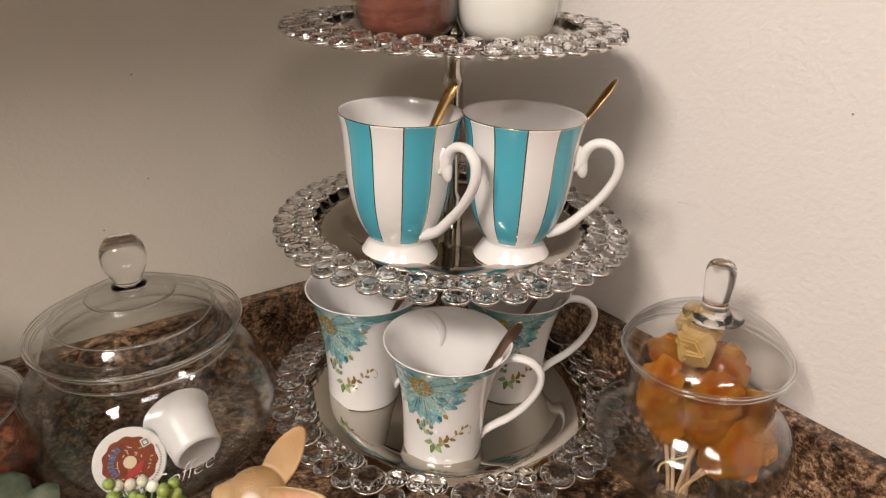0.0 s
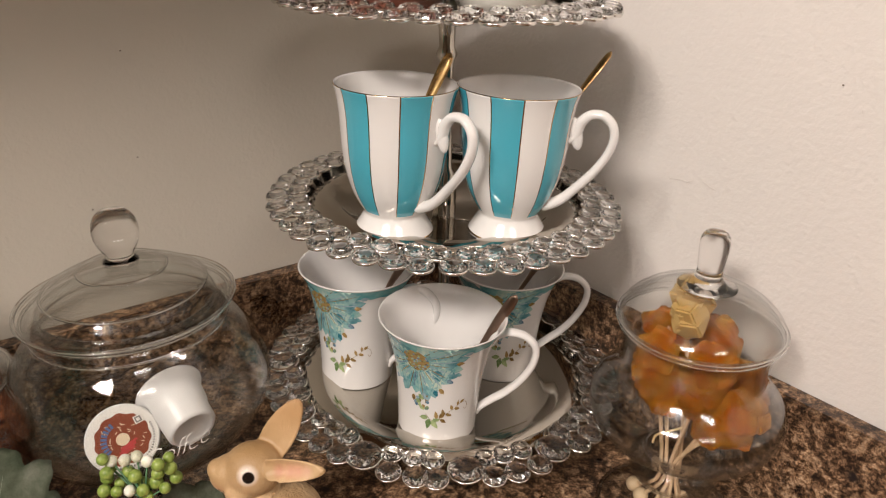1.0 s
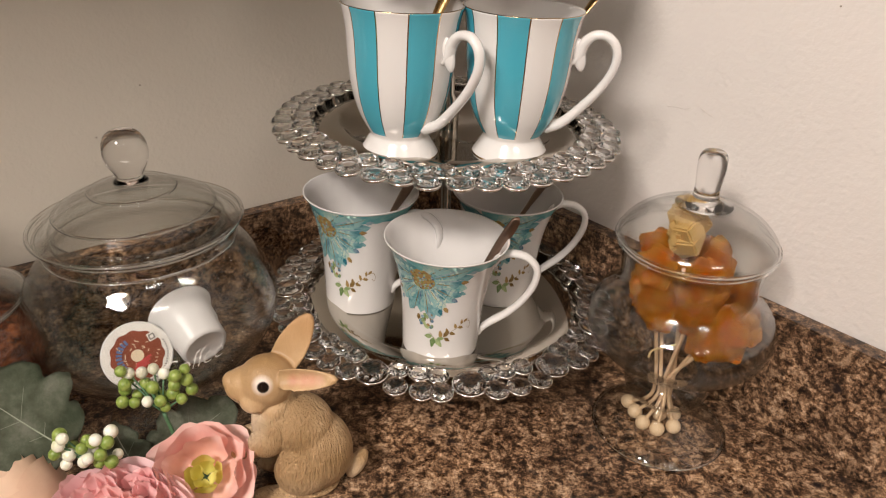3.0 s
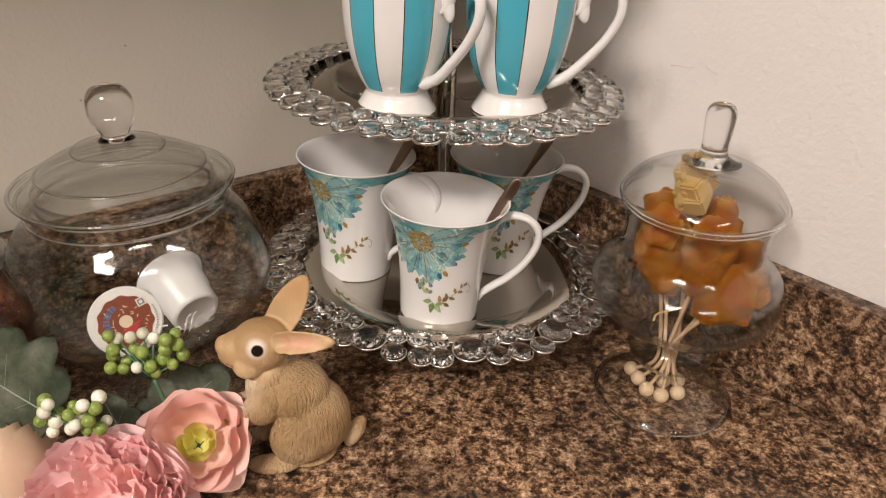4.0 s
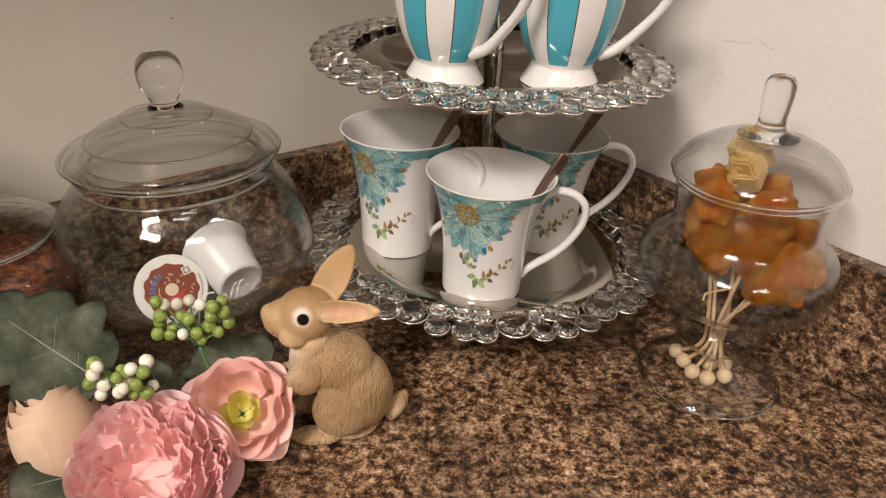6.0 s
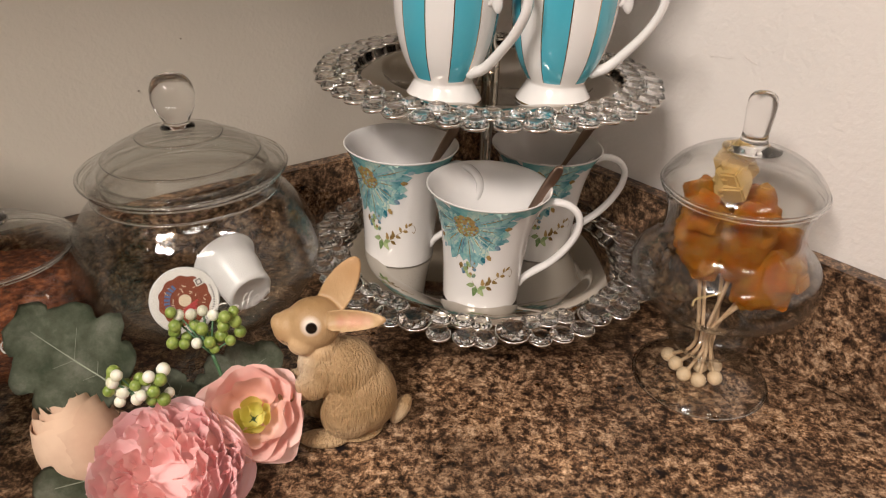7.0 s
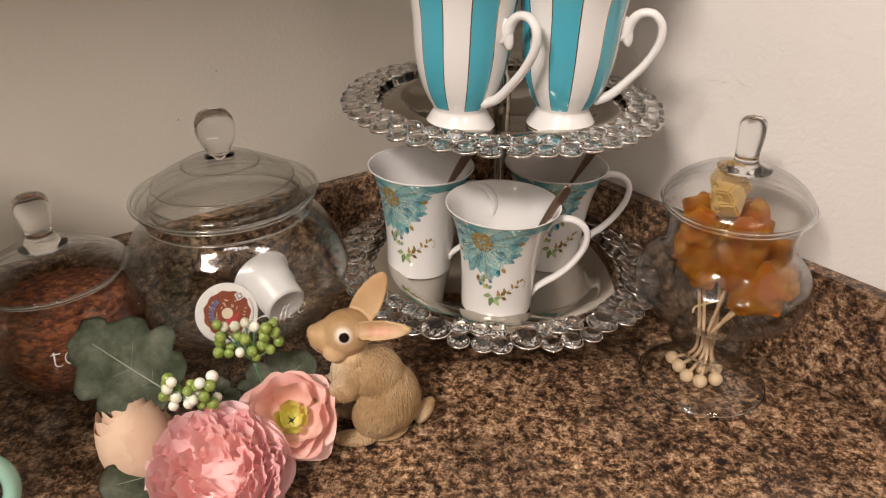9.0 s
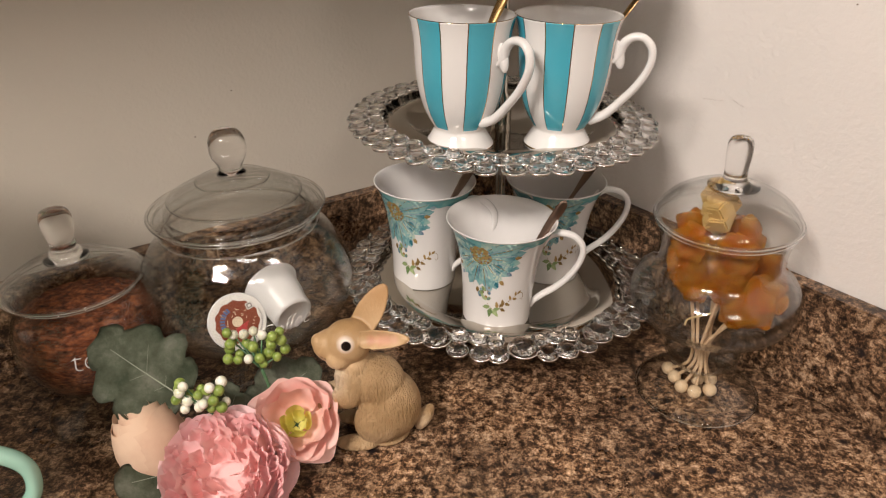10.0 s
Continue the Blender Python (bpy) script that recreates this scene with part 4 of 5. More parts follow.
# ---- rabbit figurine ----
def rabbit():
    bm = bmesh.new()

    def blob(x, y, z, rx, ry, rz, tilt=0.0, yaw=0.0):
        ball(1.0, bm, (x, y, z), (rx, ry, rz), Matrix.Rotation(radians(yaw), 4, "Z") @ Matrix.Rotation(radians(tilt), 4, "Y"), 28, 18)

    blob(-0.004, 0, 0.036, 0.0285, 0.0250, 0.0345, 12)        # haunches
    blob(0.004, 0, 0.060, 0.0235, 0.0215, 0.0265, 25)         # back
    blob(0.022, 0, 0.065, 0.0180, 0.0190, 0.0220, 15)         # chest
    blob(0.022, 0, 0.082, 0.0140, 0.0150, 0.0130)             # neck
    blob(0.026, 0, 0.1030, 0.0205, 0.0185, 0.0190, 10)        # skull
    blob(0.040, 0, 0.1010, 0.0155, 0.0132, 0.0134, 18)        # muzzle
    blob(0.0500, 0, 0.1045, 0.0062, 0.0078, 0.0068)            # nose
    blob(0.043, 0, 0.0920, 0.0085, 0.0088, 0.0055)            # chin
    for side in (1, -1):
        blob(0.034, side * 0.0098, 0.0930, 0.0108, 0.0080, 0.0100)      # cheeks
        blob(0.004, side * 0.0150, 0.030, 0.0220, 0.0125, 0.0250, -20)  # thigh
        blob(0.025, side * 0.0165, 0.0068, 0.0190, 0.0085, 0.0066, -6)  # hind foot
        blob(0.030, side * 0.0130, 0.0560, 0.0125, 0.0080, 0.0130, 35)  # shoulder
        blob(0.041, side * 0.0105, 0.0475, 0.0125, 0.0060, 0.0062, 8)   # foreleg
        blob(0.050, side * 0.0090, 0.0450, 0.0065, 0.0055, 0.0052)      # paw
    blob(-0.0350, 0, 0.0165, 0.0062, 0.0080, 0.0148, -30)     # tail
    blob(0.0, 0, 0.0035, 0.0220, 0.0200, 0.0034)              # base

    def ear(root, tip, width, normal, hollow):
        root, tip, normal = Vector(root), Vector(tip), Vector(normal).normalized()
        d = (tip - root)
        side = d.normalized().cross(normal).normalized()
        normal = side.cross(d.normalized())
        grid = []
        for i in range(15):
            v = i / 14
            w = width * (math.sin(math.pi * (0.28 + 0.68 * v)) ** 0.65) * (1 if v < 0.97 else 0.6)
            row = []
            for k in range(9):
                u = (k / 8 - 0.5) * 2
                cup = hollow * (u * u - 0.55) * math.sin(math.pi * min(1, v + 0.12))
                row.append((root + d * v + side * (u * w) + normal * cup, 0.0022 * (1 - 0.35 * abs(u))))
            grid.append(row)
        top = [[bm.verts.new(p + normal * t) for p, t in r] for r in grid]
        low = [[bm.verts.new(p - normal * t) for p, t in r] for r in grid]
        for i in range(14):
            for k in range(8):
                bm.faces.new((top[i][k], top[i + 1][k], top[i + 1][k + 1], top[i][k + 1]))
                bm.faces.new((low[i][k], low[i][k + 1], low[i + 1][k + 1], low[i + 1][k]))
            bm.faces.new((top[i][0], low[i][0], low[i + 1][0], top[i + 1][0]))
            bm.faces.new((top[i][8], top[i + 1][8], low[i + 1][8], low[i][8]))
        for e in (0, 14):
            for k in range(8):
                q = (top[e][k], top[e][k + 1], low[e][k + 1], low[e][k])
                bm.faces.new(q if e == 0 else q[::-1])

    ear((0.016, -0.008, 0.109), (-0.0075, -0.016, 0.1460), 0.0118, (0.35, 0.9, 0.25), 0.0015)    # far ear, upright
    ear((0.015, 0.0135, 0.1135), (-0.0250, 0.0275, 0.1205), 0.0078, (0.1, 0.86, 0.45), 0.0062)   # near ear, laid back
    bmesh.ops.recalc_face_normals(bm, faces=bm.faces)
    data = bpy.data.meshes.new("rabbit_figurine")
    bm.to_mesh(data)
    bm.free()
    tmp = bpy.data.objects.new("rabbit_figurine", data)
    scene.collection.objects.link(tmp)
    r = tmp.modifiers.new("join", "REMESH")
    r.mode, r.voxel_size = "VOXEL", 0.00105
    s = tmp.modifiers.new("soft", "SMOOTH")
    s.factor, s.iterations = 0.5, 7
    out = bpy.data.meshes.new_from_object(tmp.evaluated_get(bpy.context.evaluated_depsgraph_get()))
    bpy.data.objects.remove(tmp)
    out.name = "rabbit_figurine"
    for p in out.polygons:
        p.use_smooth = True
    return out


def spot(m, v, center, radius, soft):
    """A mask: 1 near a point of the thing's own space, 0 away from it."""
    d = node(m, "ShaderNodeVectorMath")
    d.operation = "DISTANCE"
    link(m, v, d.inputs[0])
    d.inputs[1].default_value = center
    r = node(m, "ShaderNodeMapRange")
    link(m, d.outputs["Value"], r.inputs["Value"])
    r.inputs["From Min"].default_value, r.inputs["From Max"].default_value = radius, radius + soft
    r.inputs["To Min"].default_value, r.inputs["To Max"].default_value = 1.0, 0.0
    return r.outputs["Result"]


RABBIT = material("painted_resin", (0.50, 0.30, 0.14), 0.48)
v = coords(RABBIT)
c = ramp(RABBIT, noise_tex(RABBIT, v, 30, 4), [(0.3, (0.38, 0.235, 0.105)), (0.5, (0.50, 0.325, 0.165)), (0.7, (0.62, 0.43, 0.245))])
for center, radius, soft, color in (((0.026, 0.0, 0.116), 0.008, 0.022, (0.34, 0.205, 0.088)), ((-0.010, -0.02, 0.142), 0.012, 0.022, (0.43, 0.25, 0.11)), ((0.020, 0.0, 0.004), 0.010, 0.020, (0.70, 0.50, 0.29)),
                                    ((0.046, 0.0, 0.072), 0.012, 0.016, (0.78, 0.62, 0.43)), ((0.050, 0.0, 0.084), 0.004, 0.008, (0.80, 0.66, 0.50)), ((-0.036, 0.0, 0.012), 0.006, 0.010, (0.74, 0.56, 0.36)),
                                    ((0.0268, 0.0180, 0.1114), 0.0044, 0.0042, (0.72, 0.62, 0.53)), ((0.0268, -0.0180, 0.1114), 0.0044, 0.0042, (0.72, 0.62, 0.53)),
                                    ((0.006, 0.0180, 0.1150), 0.0006, 0.0052, (0.50, 0.22, 0.14)), ((-0.001, 0.0205, 0.1163), 0.0008, 0.0056, (0.58, 0.28, 0.19)), ((-0.007, 0.0222, 0.1174), 0.0008, 0.0056, (0.60, 0.31, 0.21)), ((-0.013, 0.0240, 0.1185), 0.0006, 0.0050, (0.62, 0.37, 0.25)), ((0.0475, 0.0100, 0.0955), 0.0007, 0.0012, (0.22, 0.12, 0.06)), ((0.0445, 0.0118, 0.0945), 0.0007, 0.0012, (0.22, 0.12, 0.06)), ((0.0415, 0.0128, 0.0945), 0.0006, 0.0012, (0.26, 0.15, 0.08))):
    c = mix(RABBIT, spot(RABBIT, v, center, radius, soft), c, color)
eye_l, eye_r = spot(RABBIT, v, (0.0262, 0.0180, 0.1102), 0.0038, 0.0010), spot(RABBIT, v, (0.0262, -0.0180, 0.1102), 0.0038, 0.0010)
c = mix(RABBIT, eye_l, c, (0.012, 0.008, 0.006))
c = mix(RABBIT, eye_r, c, (0.012, 0.008, 0.006))
base(RABBIT, c)
gloss = node(RABBIT, "ShaderNodeMapRange")
link(RABBIT, eye_l, gloss.inputs["Value"])
gloss.inputs["To Min"].default_value, gloss.inputs["To Max"].default_value = 0.48, 0.06
link(RABBIT, gloss.outputs["Result"], RABBIT.node_tree.nodes["Principled BSDF"].inputs["Roughness"])
vf = coords(RABBIT, (1.0, 1.0, 0.20))
fur = noise_tex(RABBIT, vf, 560, 3, 0.65)
low = ramp(RABBIT, spot(RABBIT, v, (0.032, 0.0, 0.106), 0.023, 0.010), [(0.0, (1, 1, 1)), (1.0, (0.12, 0.12, 0.12))])
for center in ((0.004, -0.012, 0.128), (-0.006, 0.022, 0.117)):
    ear_low = ramp(RABBIT, spot(RABBIT, v, center, 0.020, 0.004), [(0.0, (1, 1, 1)), (1.0, (0.12, 0.12, 0.12))])
    low = mix(RABBIT, 1.0, low, ear_low, "MULTIPLY")
bump(RABBIT, mix(RABBIT, 1.0, fur, low, "MULTIPLY"), 1.0, 0.0045)
data = rabbit()
data.materials.append(RABBIT)
bunny = new("rabbit_figurine", data)
bunny.matrix_basis = pose(-0.1040, 0.4690, 0.0, 0, 0, 186)
tagged(bunny, "tan resin rabbit figurine sitting upright on the counter", "figurine")


# ---- silk flowers ----
def petal_material(name, edge, heart, scale=55):
    """Thin silk: light passes through it and colours the folds."""
    m = material(name, edge, 0.65)
    v = coords(m)
    info = node(m, "ShaderNodeObjectInfo")
    n = noise_tex(m, v, scale, 3)
    add = node(m, "ShaderNodeMath")
    add.operation = "MULTIPLY_ADD"
    link(m, info.outputs["Random"], add.inputs[0])
    add.inputs[1].default_value = 0.35
    link(m, n, add.inputs[2])
    color = ramp(m, add.outputs[0], [(0.35, heart), (0.85, edge)])
    base(m, color)
    bump(m, noise_tex(m, coords(m, (1, 1, 0.3)), 500, 2), 0.15, 0.0004)
    t, s = node(m, "ShaderNodeBsdfTranslucent"), node(m, "ShaderNodeMixShader", Fac=0.22)
    link(m, color, t.inputs["Color"])
    link(m, m.node_tree.nodes["Principled BSDF"].outputs[0], s.inputs[1])
    link(m, t.outputs[0], s.inputs[2])
    link(m, s.outputs[0], m.node_tree.nodes["Material Output"].inputs["Surface"])
    return m


PETAL_OUT = petal_material("outer_petal_silk", (0.98, 0.75, 0.75), (0.97, 0.65, 0.66))
PETAL_MID = petal_material("middle_petal_silk", (0.98, 0.68, 0.67), (0.97, 0.58, 0.58))
PETAL_IN = petal_material("inner_petal_silk", (0.98, 0.65, 0.62), (0.97, 0.55, 0.53))
PETAL_CORAL = petal_material("coral_petal_silk", (0.97, 0.67, 0.60), (0.95, 0.55, 0.49))
# peach lowered in colour to stand for the shade on the bud
PETAL_PEACH_SHADED = petal_material("shaded_peach_petal_silk", (0.80, 0.59, 0.43), (0.70, 0.47, 0.33))
HEART_GREEN = petal_material("yellow_green_heart", (0.80, 0.74, 0.24), (0.66, 0.62, 0.14))
LEAF_GREY = material("dusty_leaf_felt", (0.145, 0.18, 0.125), 0.85)
v = coords(LEAF_GREY)
base(LEAF_GREY, ramp(LEAF_GREY, noise_tex(LEAF_GREY, v, 45, 5, 0.65), [(0.32, (0.062, 0.080, 0.044)), (0.5, (0.120, 0.136, 0.088)), (0.7, (0.24, 0.25, 0.19))]))
bump(LEAF_GREY, noise_tex(LEAF_GREY, v, 500, 3), 0.5, 0.0008)
LEAF_VEIN = material("leaf_vein", (0.34, 0.37, 0.28), 0.8)
STEM_GREEN = material("green_stem_plastic", (0.07, 0.16, 0.075), 0.5)
BERRY_GREEN = material("green_berry", (0.22, 0.30, 0.055), 0.38)
v = coords(BERRY_GREEN)
base(BERRY_GREEN, ramp(BERRY_GREEN, noise_tex(BERRY_GREEN, v, 220, 3), [(0.3, (0.13, 0.20, 0.03)), (0.7, (0.33, 0.41, 0.10))]))
BERRY_WHITE = material("cream_berry", (0.78, 0.75, 0.62), 0.4)
v = coords(BERRY_WHITE)
base(BERRY_WHITE, ramp(BERRY_WHITE, noise_tex(BERRY_WHITE, v, 160, 3), [(0.3, (0.66, 0.66, 0.46)), (0.6, (0.82, 0.80, 0.70))]))


def petal(parent, mat, fr, phi, reach, rise, spread, ruffle, start=0.10, curl=0.0, nu=11, nv=8, off=(0, 0, 0), taper=0.30):
    """One petal round the flower's axis: it grows from the heart out to reach and up to rise, spread wide in angle, with a ruffled lip."""
    bm = bmesh.new()
    ph = fr.uniform(0, 6.28)
    rows = []
    for i in range(nv + 1):
        v = i / nv
        row = []
        for k in range(nu + 1):
            u = (k / nu - 0.5) * 2
            lip = 1.0 - taper * abs(u) ** 2.6
            vv = v * lip
            wide = spread * (0.34 + 0.66 * math.sin(math.pi * 0.5 * min(1.0, v * 1.25))) * math.sqrt(1.0 - 0.62 * v ** 5)
            a = phi + u * wide * 0.5
            rad = reach * (start + (1 - start) * vv ** 0.85)
            z = rise * vv ** 1.5
            if v > 0.55:
                g = ((v - 0.55) / 0.45) ** 2
                z += ruffle * g * (math.sin(u * 5.3 + ph) + 0.55 * math.sin(u * 11.0 + 2 * ph)) - curl * g * reach
                rad += ruffle * 0.8 * g * math.sin(u * 7.1 + ph * 1.7) + curl * g * reach * 0.4
            row.append(bm.verts.new((off[0] + rad * math.cos(a), off[1] + rad * math.sin(a), off[2] + z)))
        rows.append(row)
    for i in range(nv):
        for k in range(nu):
            bm.faces.new((rows[i][k], rows[i + 1][k], rows[i + 1][k + 1], rows[i][k + 1]))
    return part("petal", bm, mat, parent)


def cup_petal(parent, mat, fr, phi, reach, rise, spread, roll=0.12, wave=0.0012, nu=14, nv=10, start=0.15, z0=0.0, trim=0.20):
    """A broad smooth petal that leaves the heart flat, turns up like the side of a bowl and rolls out at its lip."""
    bm = bmesh.new()
    ph, notch = fr.uniform(0, 6.28), fr.uniform(-0.4, 0.4)
    rows = []
    for i in range(nv + 1):
        v = i / nv
        row = []
        for k in range(nu + 1):
            u = (k / nu - 0.5) * 2
            vv = v * (1.0 - trim * abs(u) ** 3.2 - 0.25 * trim * math.exp(-((u - notch) * 5) ** 2))
            a = phi + u * spread * 0.5 * (0.45 + 0.55 * math.sin(math.pi * 0.5 * min(1.0, v * 1.3)))
            lip = max(0.0, (vv - 0.72) / 0.28) ** 2
            rad = reach * (start + (1 - start) * math.sin(math.pi * 0.5 * vv ** 0.9)) + roll * reach * lip
            z = z0 + rise * (1 - math.cos(math.pi * 0.5 * vv ** 1.15)) - roll * 0.7 * reach * lip
            z += wave * (0.3 + v) * v * math.sin(3.1 * u + ph) + 0.5 * wave * lip * math.sin(8 * u + 2 * ph)
            rad -= 0.05 * reach * v * u * u + wave * lip * math.sin(5 * u + ph)
            row.append(bm.verts.new((rad * math.cos(a), rad * math.sin(a), z)))
        rows.append(row)
    for i in range(nv):
        for k in range(nu):
            bm.faces.new((rows[i][k], rows[i + 1][k], rows[i + 1][k + 1], rows[i][k + 1]))
    return part("petal", bm, mat, parent)


bouquet = thing("flower_arrangement", pose(-0.225, 0.425, 0), "silk flower spray with pink rose, berries and grey-green leaves", "flowers")


def anchor(name, place, toward, spin=0.0, label=""):
    """A flower head: a small cup at its base, which carries the petals; +z is the way that it faces."""
    m4 = bouquet.matrix_basis.inverted() @ facing(place, toward, spin)
    return part(name, lathe([(0.0, -0.014), (0.004, -0.013), (0.007, -0.008), (0.008, -0.004), (0.0, -0.003)], 16), STEM_GREEN, bouquet, label, at=m4)


fr = random.Random(8)
rose = anchor("rose", (-0.2225, 0.4030, 0.0120), (-0.165, 0.10, 0.46), 10, "large ruffled pink rose head")
for count, reach, rise, spread, roll, mat in ((5, 0.0510, 0.018, 1.65, 0.10, PETAL_OUT), (5, 0.0500, 0.028, 1.60, 0.09, PETAL_OUT), (6, 0.0460, 0.035, 1.35, 0.07, PETAL_OUT), (6, 0.0405, 0.037, 1.3, 0.06, PETAL_MID)):
    p0 = fr.uniform(0, 6.28)
    for k in range(count):
        cup_petal(rose, mat, fr, p0 + 2 * math.pi * (k + fr.uniform(-0.12, 0.12)) / count, reach * fr.uniform(0.97, 1.03), rise * fr.uniform(0.93, 1.07), spread, roll)
part("heart", lathe([(0.0, -0.002), (0.028, -0.001), (0.035, 0.012), (0.032, 0.018), (0.021, 0.022), (0.0, 0.024)], 32), PETAL_IN, rose, "coral pink heart")
for k in range(84):
    r, a = 0.0375 * ((k + 0.5) / 84) ** 0.56, k * 2.39996
    o = (r * math.cos(a), r * math.sin(a), 0.030 - 9.0 * r * r)
    petal(rose, PETAL_IN if r < 0.020 else PETAL_MID, fr, a + fr.uniform(-1.4, 1.4), fr.uniform(0.009, 0.017), fr.uniform(0.017, 0.025) - 2.0 * r * r, fr.uniform(1.5, 2.6), 0.0012, start=0.50, nu=10, nv=6, off=o, taper=0.22)
ran = anchor("ranunculus", (-0.1760, 0.4440, 0.0320), (-0.100, 0.18, 0.36), 0, "coral pink bloom with yellow-green heart")
for count, reach, rise, spread, roll in ((4, 0.0345, 0.015, 1.75, 0.14), (4, 0.0330, 0.027, 1.9, 0.12), (4, 0.0290, 0.034, 1.8, 0.10), (4, 0.0235, 0.035, 1.7, 0.06)):
    p0 = fr.uniform(0, 6.28)
    for k in range(count):
        cup_petal(ran, PETAL_CORAL, fr, p0 + 2 * math.pi * (k + fr.uniform(-0.15, 0.15)) / count, reach * fr.uniform(0.95, 1.05), rise * fr.uniform(0.8, 1.15), spread, roll, 0.0034)
for k in range(8):
    cup_petal(ran, HEART_GREEN, fr, 2 * math.pi * k / 8 + 0.3 * (k % 2), 0.0130 - 0.004 * (k % 2), 0.0200 + 0.002 * (k % 2), 1.5, 0.02, 0.0008, 8, 6)
bud = anchor("rosebud", (-0.2830, 0.4130, 0.0040), (-0.300, 0.422, 0.10), 0, "closed peach rose bud, its shade darkened into the petal colour")
for count, reach, rise, spread, roll in ((4, 0.0300, 0.056, 2.5, -0.22), (4, 0.0275, 0.062, 2.4, -0.30), (3, 0.0220, 0.066, 2.9, -0.35), (3, 0.0150, 0.067, 2.9, -0.40)):
    p0 = fr.uniform(0, 6.28)
    for k in range(count):
        cup_petal(bud, PETAL_PEACH_SHADED, fr, p0 + 2 * math.pi * k / count, reach, rise, spread, roll, 0.0010, start=0.35, trim=0.05)


def lobed_leaf(root, tip, width, up, lobes, bend, label):
    """A felt leaf with rounded lobes, its pale rib raised on it."""
    inv = bouquet.matrix_basis.inverted()
    root, tip, up = inv @ Vector(root), inv @ Vector(tip), Vector(up).normalized()
    d = tip - root
    side = d.cross(up).normalized()
    nrm = side.cross(d).normalized()
    bm = bmesh.new()
    nv, nu = 40, 12
    rows = []
    for i in range(nv + 1):
        v = i / nv
        w = width * 0.5 * (math.sin(math.pi * min(1.0, 0.06 + 0.90 * v ** 0.72)) ** 0.62)
        w *= 0.66 + 0.32 * abs(math.sin(math.pi * lobes * v + 0.9)) ** 0.55 + 0.05 * abs(math.sin(math.pi * 2.7 * lobes * v + 0.4)) + 0.02 * math.sin(31 * v)
        row = []
        for k in range(nu + 1):
            u = (k / nu - 0.5) * 2
            ww = w * (1 + 0.06 * math.sin(9 * v + 4 * u))
            lift = bend * math.sin(math.pi * v) + 0.10 * width * (u * u) * math.sin(7 * v + u) * 0.6 + 0.05 * width * abs(u)
            row.append(bm.verts.new(root + d * v + side * (u * ww) + d.normalized() * (abs(u) * 0.05 * ww * math.sin(math.pi * lobes * v)) + nrm * lift))
        rows.append(row)
    for i in range(nv):
        for k in range(nu):
            bm.faces.new((rows[i][k], rows[i][k + 1], rows[i + 1][k + 1], rows[i + 1][k]))
    bmesh.ops.solidify(bm, geom=list(bm.faces), thickness=0.0007)
    leaf = part("leaf", bm, LEAF_GREY, bouquet, label)
    vb = bmesh.new()
    rib = [root + d * v + nrm * (bend * math.sin(math.pi * v) + 0.0006) for v in [0.02 + 0.80 * q / 12 for q in range(13)]]
    tube(rib, [(0.0006 * (1 - 0.055 * q), 0.0005 * (1 - 0.055 * q)) for q in range(13)], 6, vb, flat=side)
    for q in (3, 6):
        for sgn in (-1, 1):
            p = rib[q]
            e = p + d * 0.14 + side * (sgn * width * 0.24) + nrm * 0.0010
            tube([p, (p + e) / 2 + nrm * 0.0005, e], [(0.00016, 0.00014), (0.00012, 0.00012), (0.00008, 0.00008)], 5, vb, flat=side)
    part("rib", vb, LEAF_VEIN, leaf, "pale leaf rib")
    return leaf


lobed_leaf((-0.2600, 0.4330, 0.0680), (-0.3360, 0.4560, 0.1120), 0.080, (0.15, -0.75, 0.65), 3.4, 0.004, "large grey-green lobed felt leaf")
lobed_leaf((-0.2150, 0.4560, 0.0330), (-0.1630, 0.4900, 0.0620), 0.056, (0.1, -0.7, 0.7), 3.4, 0.003, "dark grey-green lobed felt leaf")
lobed_leaf((-0.2500, 0.4150, 0.0120), (-0.3020, 0.3720, 0.0330), 0.056, (0.0, -0.6, 0.8), 3.4, 0.003, "grey-green lobed felt leaf")
lobed_leaf((-0.2250, 0.4500, 0.0250), (-0.2480, 0.4680, 0.0620), 0.034, (0.1, -0.8, 0.6), 3, 0.002, "dark grey-green lobed felt leaf")


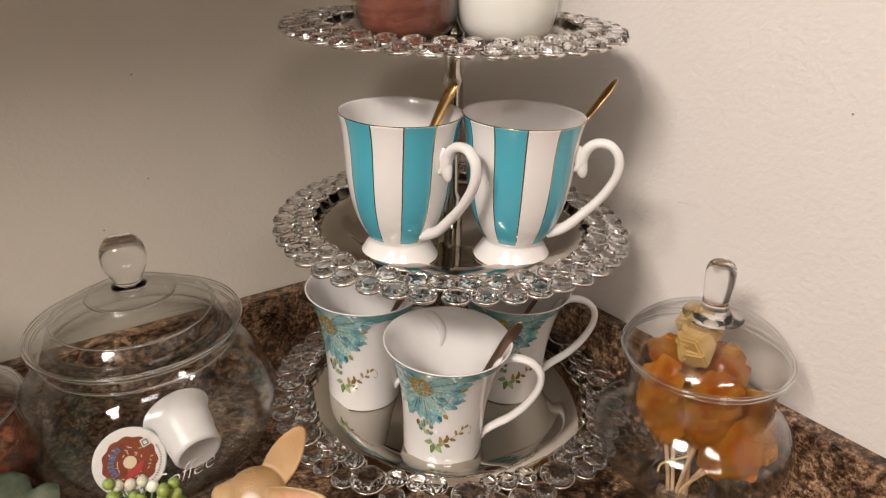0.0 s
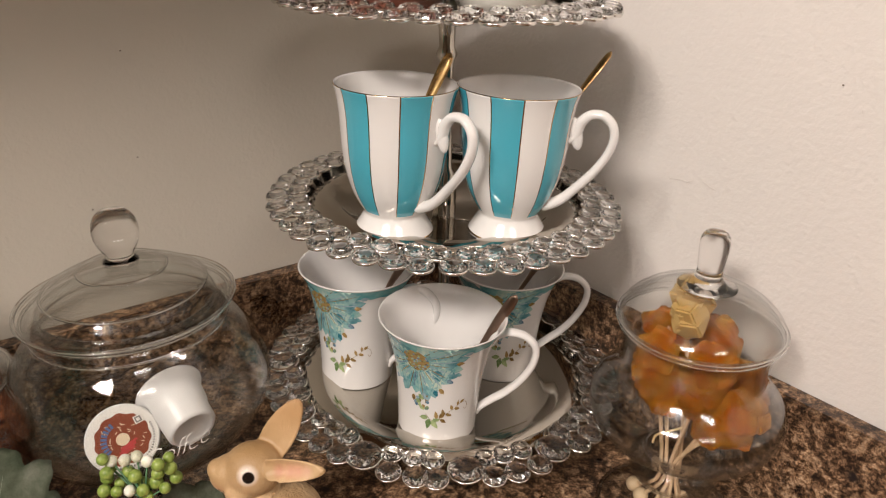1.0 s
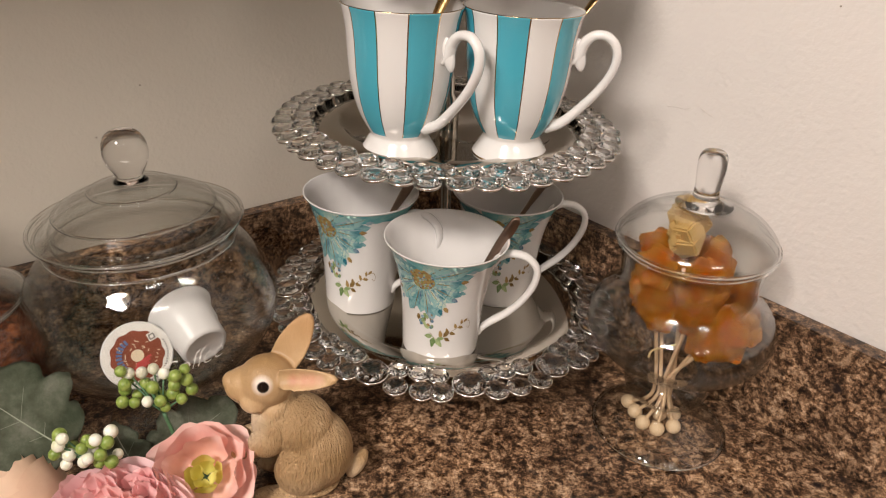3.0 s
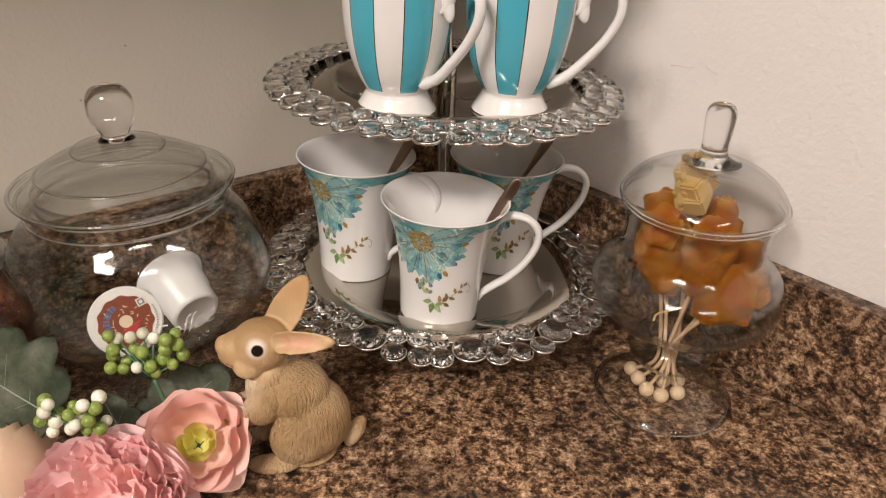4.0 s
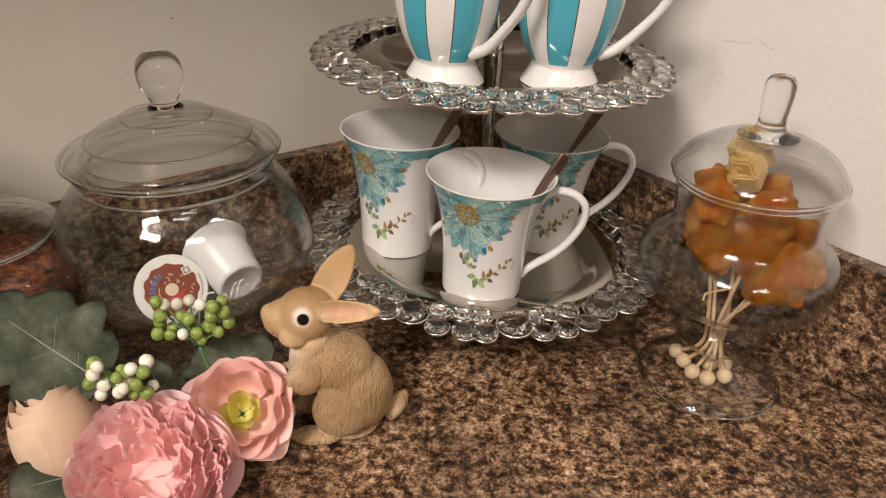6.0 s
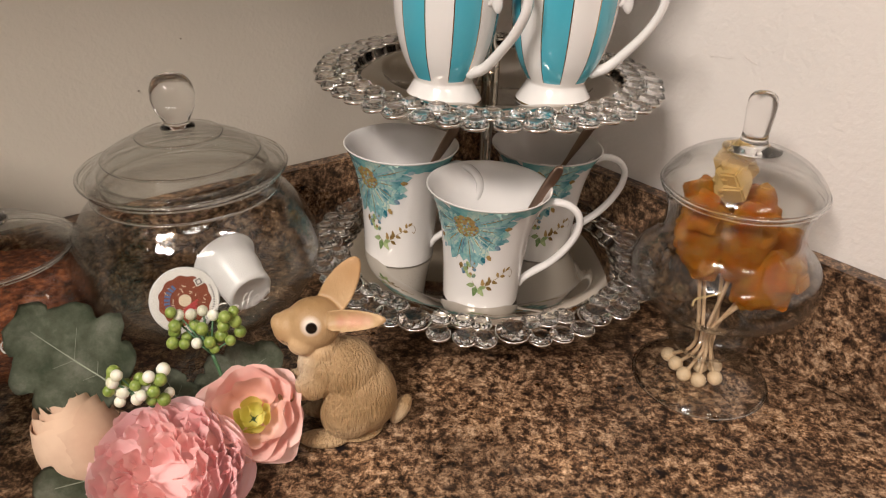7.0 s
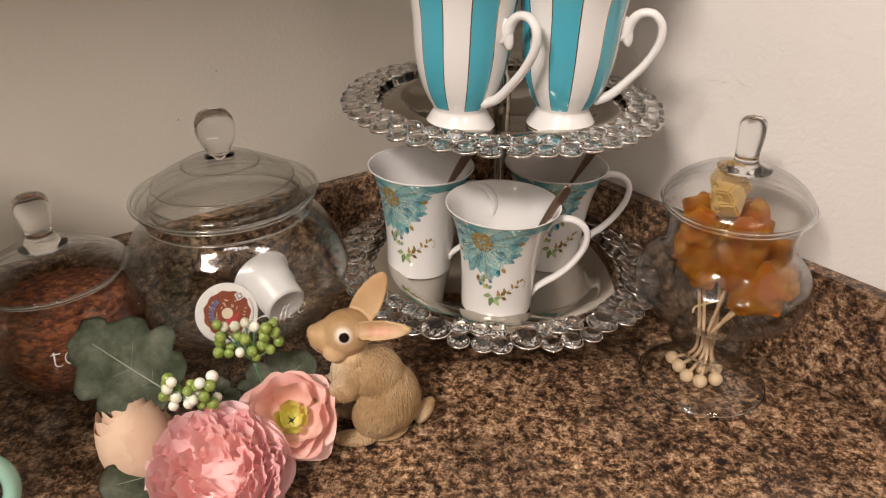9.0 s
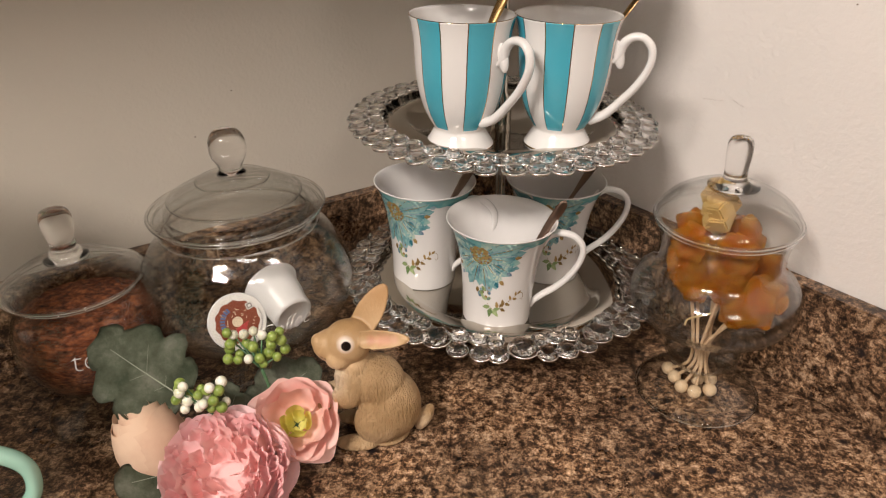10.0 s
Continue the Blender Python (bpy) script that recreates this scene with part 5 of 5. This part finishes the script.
def berry_sprig(center, spread, count, seed, root, whites):
    br = random.Random(seed)
    inv = bouquet.matrix_basis.inverted()
    center, root = inv @ Vector(center), inv @ Vector(root)
    node_at = center + (root - center) * 0.30
    sprig = part("berry_sprig", tube(spline([root, root * 0.5 + node_at * 0.5 + Vector((0.003, 0, 0)), node_at], 5), 0.0014, 7), STEM_GREEN, bouquet, "sprig of green and cream berries")
    placed = []
    tries = 0
    while len(placed) < count and tries < 4000:
        tries += 1
        p = center + Vector((br.uniform(-1, 1) * spread[0], br.uniform(-1, 1) * spread[1], br.uniform(-1, 1) * spread[2]))
        if all((p - q).length > 0.0066 for q in placed):
            placed.append(p)
    for k, p in enumerate(placed):
        mat = BERRY_WHITE if k % whites == 0 else BERRY_GREEN
        part("berry", ball(0.0042 * br.uniform(0.86, 1.12), None, p, (1, 1, 1.06), None, 14, 10), mat, sprig, "cream berry" if mat is BERRY_WHITE else "green berry")
        if k % 3 == 0:
            part("twig", tube([node_at, (node_at + p) / 2 + Vector((0, -0.001, 0.002)), p], 0.0007, 5), STEM_GREEN, sprig)


berry_sprig((-0.2060, 0.4620, 0.1010), (0.0235, 0.006, 0.0150), 26, 5, (-0.1960, 0.4500, 0.030), 6)
berry_sprig((-0.2420, 0.4190, 0.0840), (0.0180, 0.006, 0.0140), 24, 9, (-0.2360, 0.4330, 0.030), 2)
part("stem", tube(spline([(-0.04, 0.02, 0.008), (0.0, 0.03, 0.010), (0.030, 0.036, 0.010), (0.042, 0.034, 0.012)], 5), 0.0022, 8), STEM_GREEN, bouquet, "wrapped green stem")


# ---- mint handle beside the jars, on an unseen body added to cast shade ----
MINT = material("mint_glaze", (0.36, 0.62, 0.50), 0.18, 0.0, Coat_Weight=0.4)
mint = thing("mint_pitcher", pose(-0.4760, 0.2850, 0, 0, 0, 27), "pale mint green vessel with loop handle, unseen body made tall to shade the counter", "pitcher")
# invented out-of-view body, tall and wide to darken the counter by the tea jar
mint_prof = [(0.0, 0.0), (0.078, 0.0), (0.084, 0.004), (0.088, 0.030), (0.088, 0.180), (0.082, 0.250), (0.070, 0.310), (0.068, 0.350), (0.072, 0.375), (0.069, 0.375), (0.065, 0.350), (0.067, 0.310), (0.079, 0.250), (0.085, 0.180), (0.085, 0.030), (0.078, 0.008), (0.0, 0.006)]
part("body", lathe(mint_prof, 64), MINT, mint, "unseen mint glazed body, tall to cast shade")
part("handle", tube(spline([(0.086, 0, 0.096), (0.104, 0, 0.101), (0.128, 0, 0.096), (0.146, 0, 0.076), (0.144, 0, 0.050), (0.124, 0, 0.032), (0.104, 0, 0.028), (0.086, 0, 0.032)], 7), [(0.0072, 0.0058)] * 50, 14, flat=(0, 1, 0)), MINT, mint, "mint glazed looped handle")
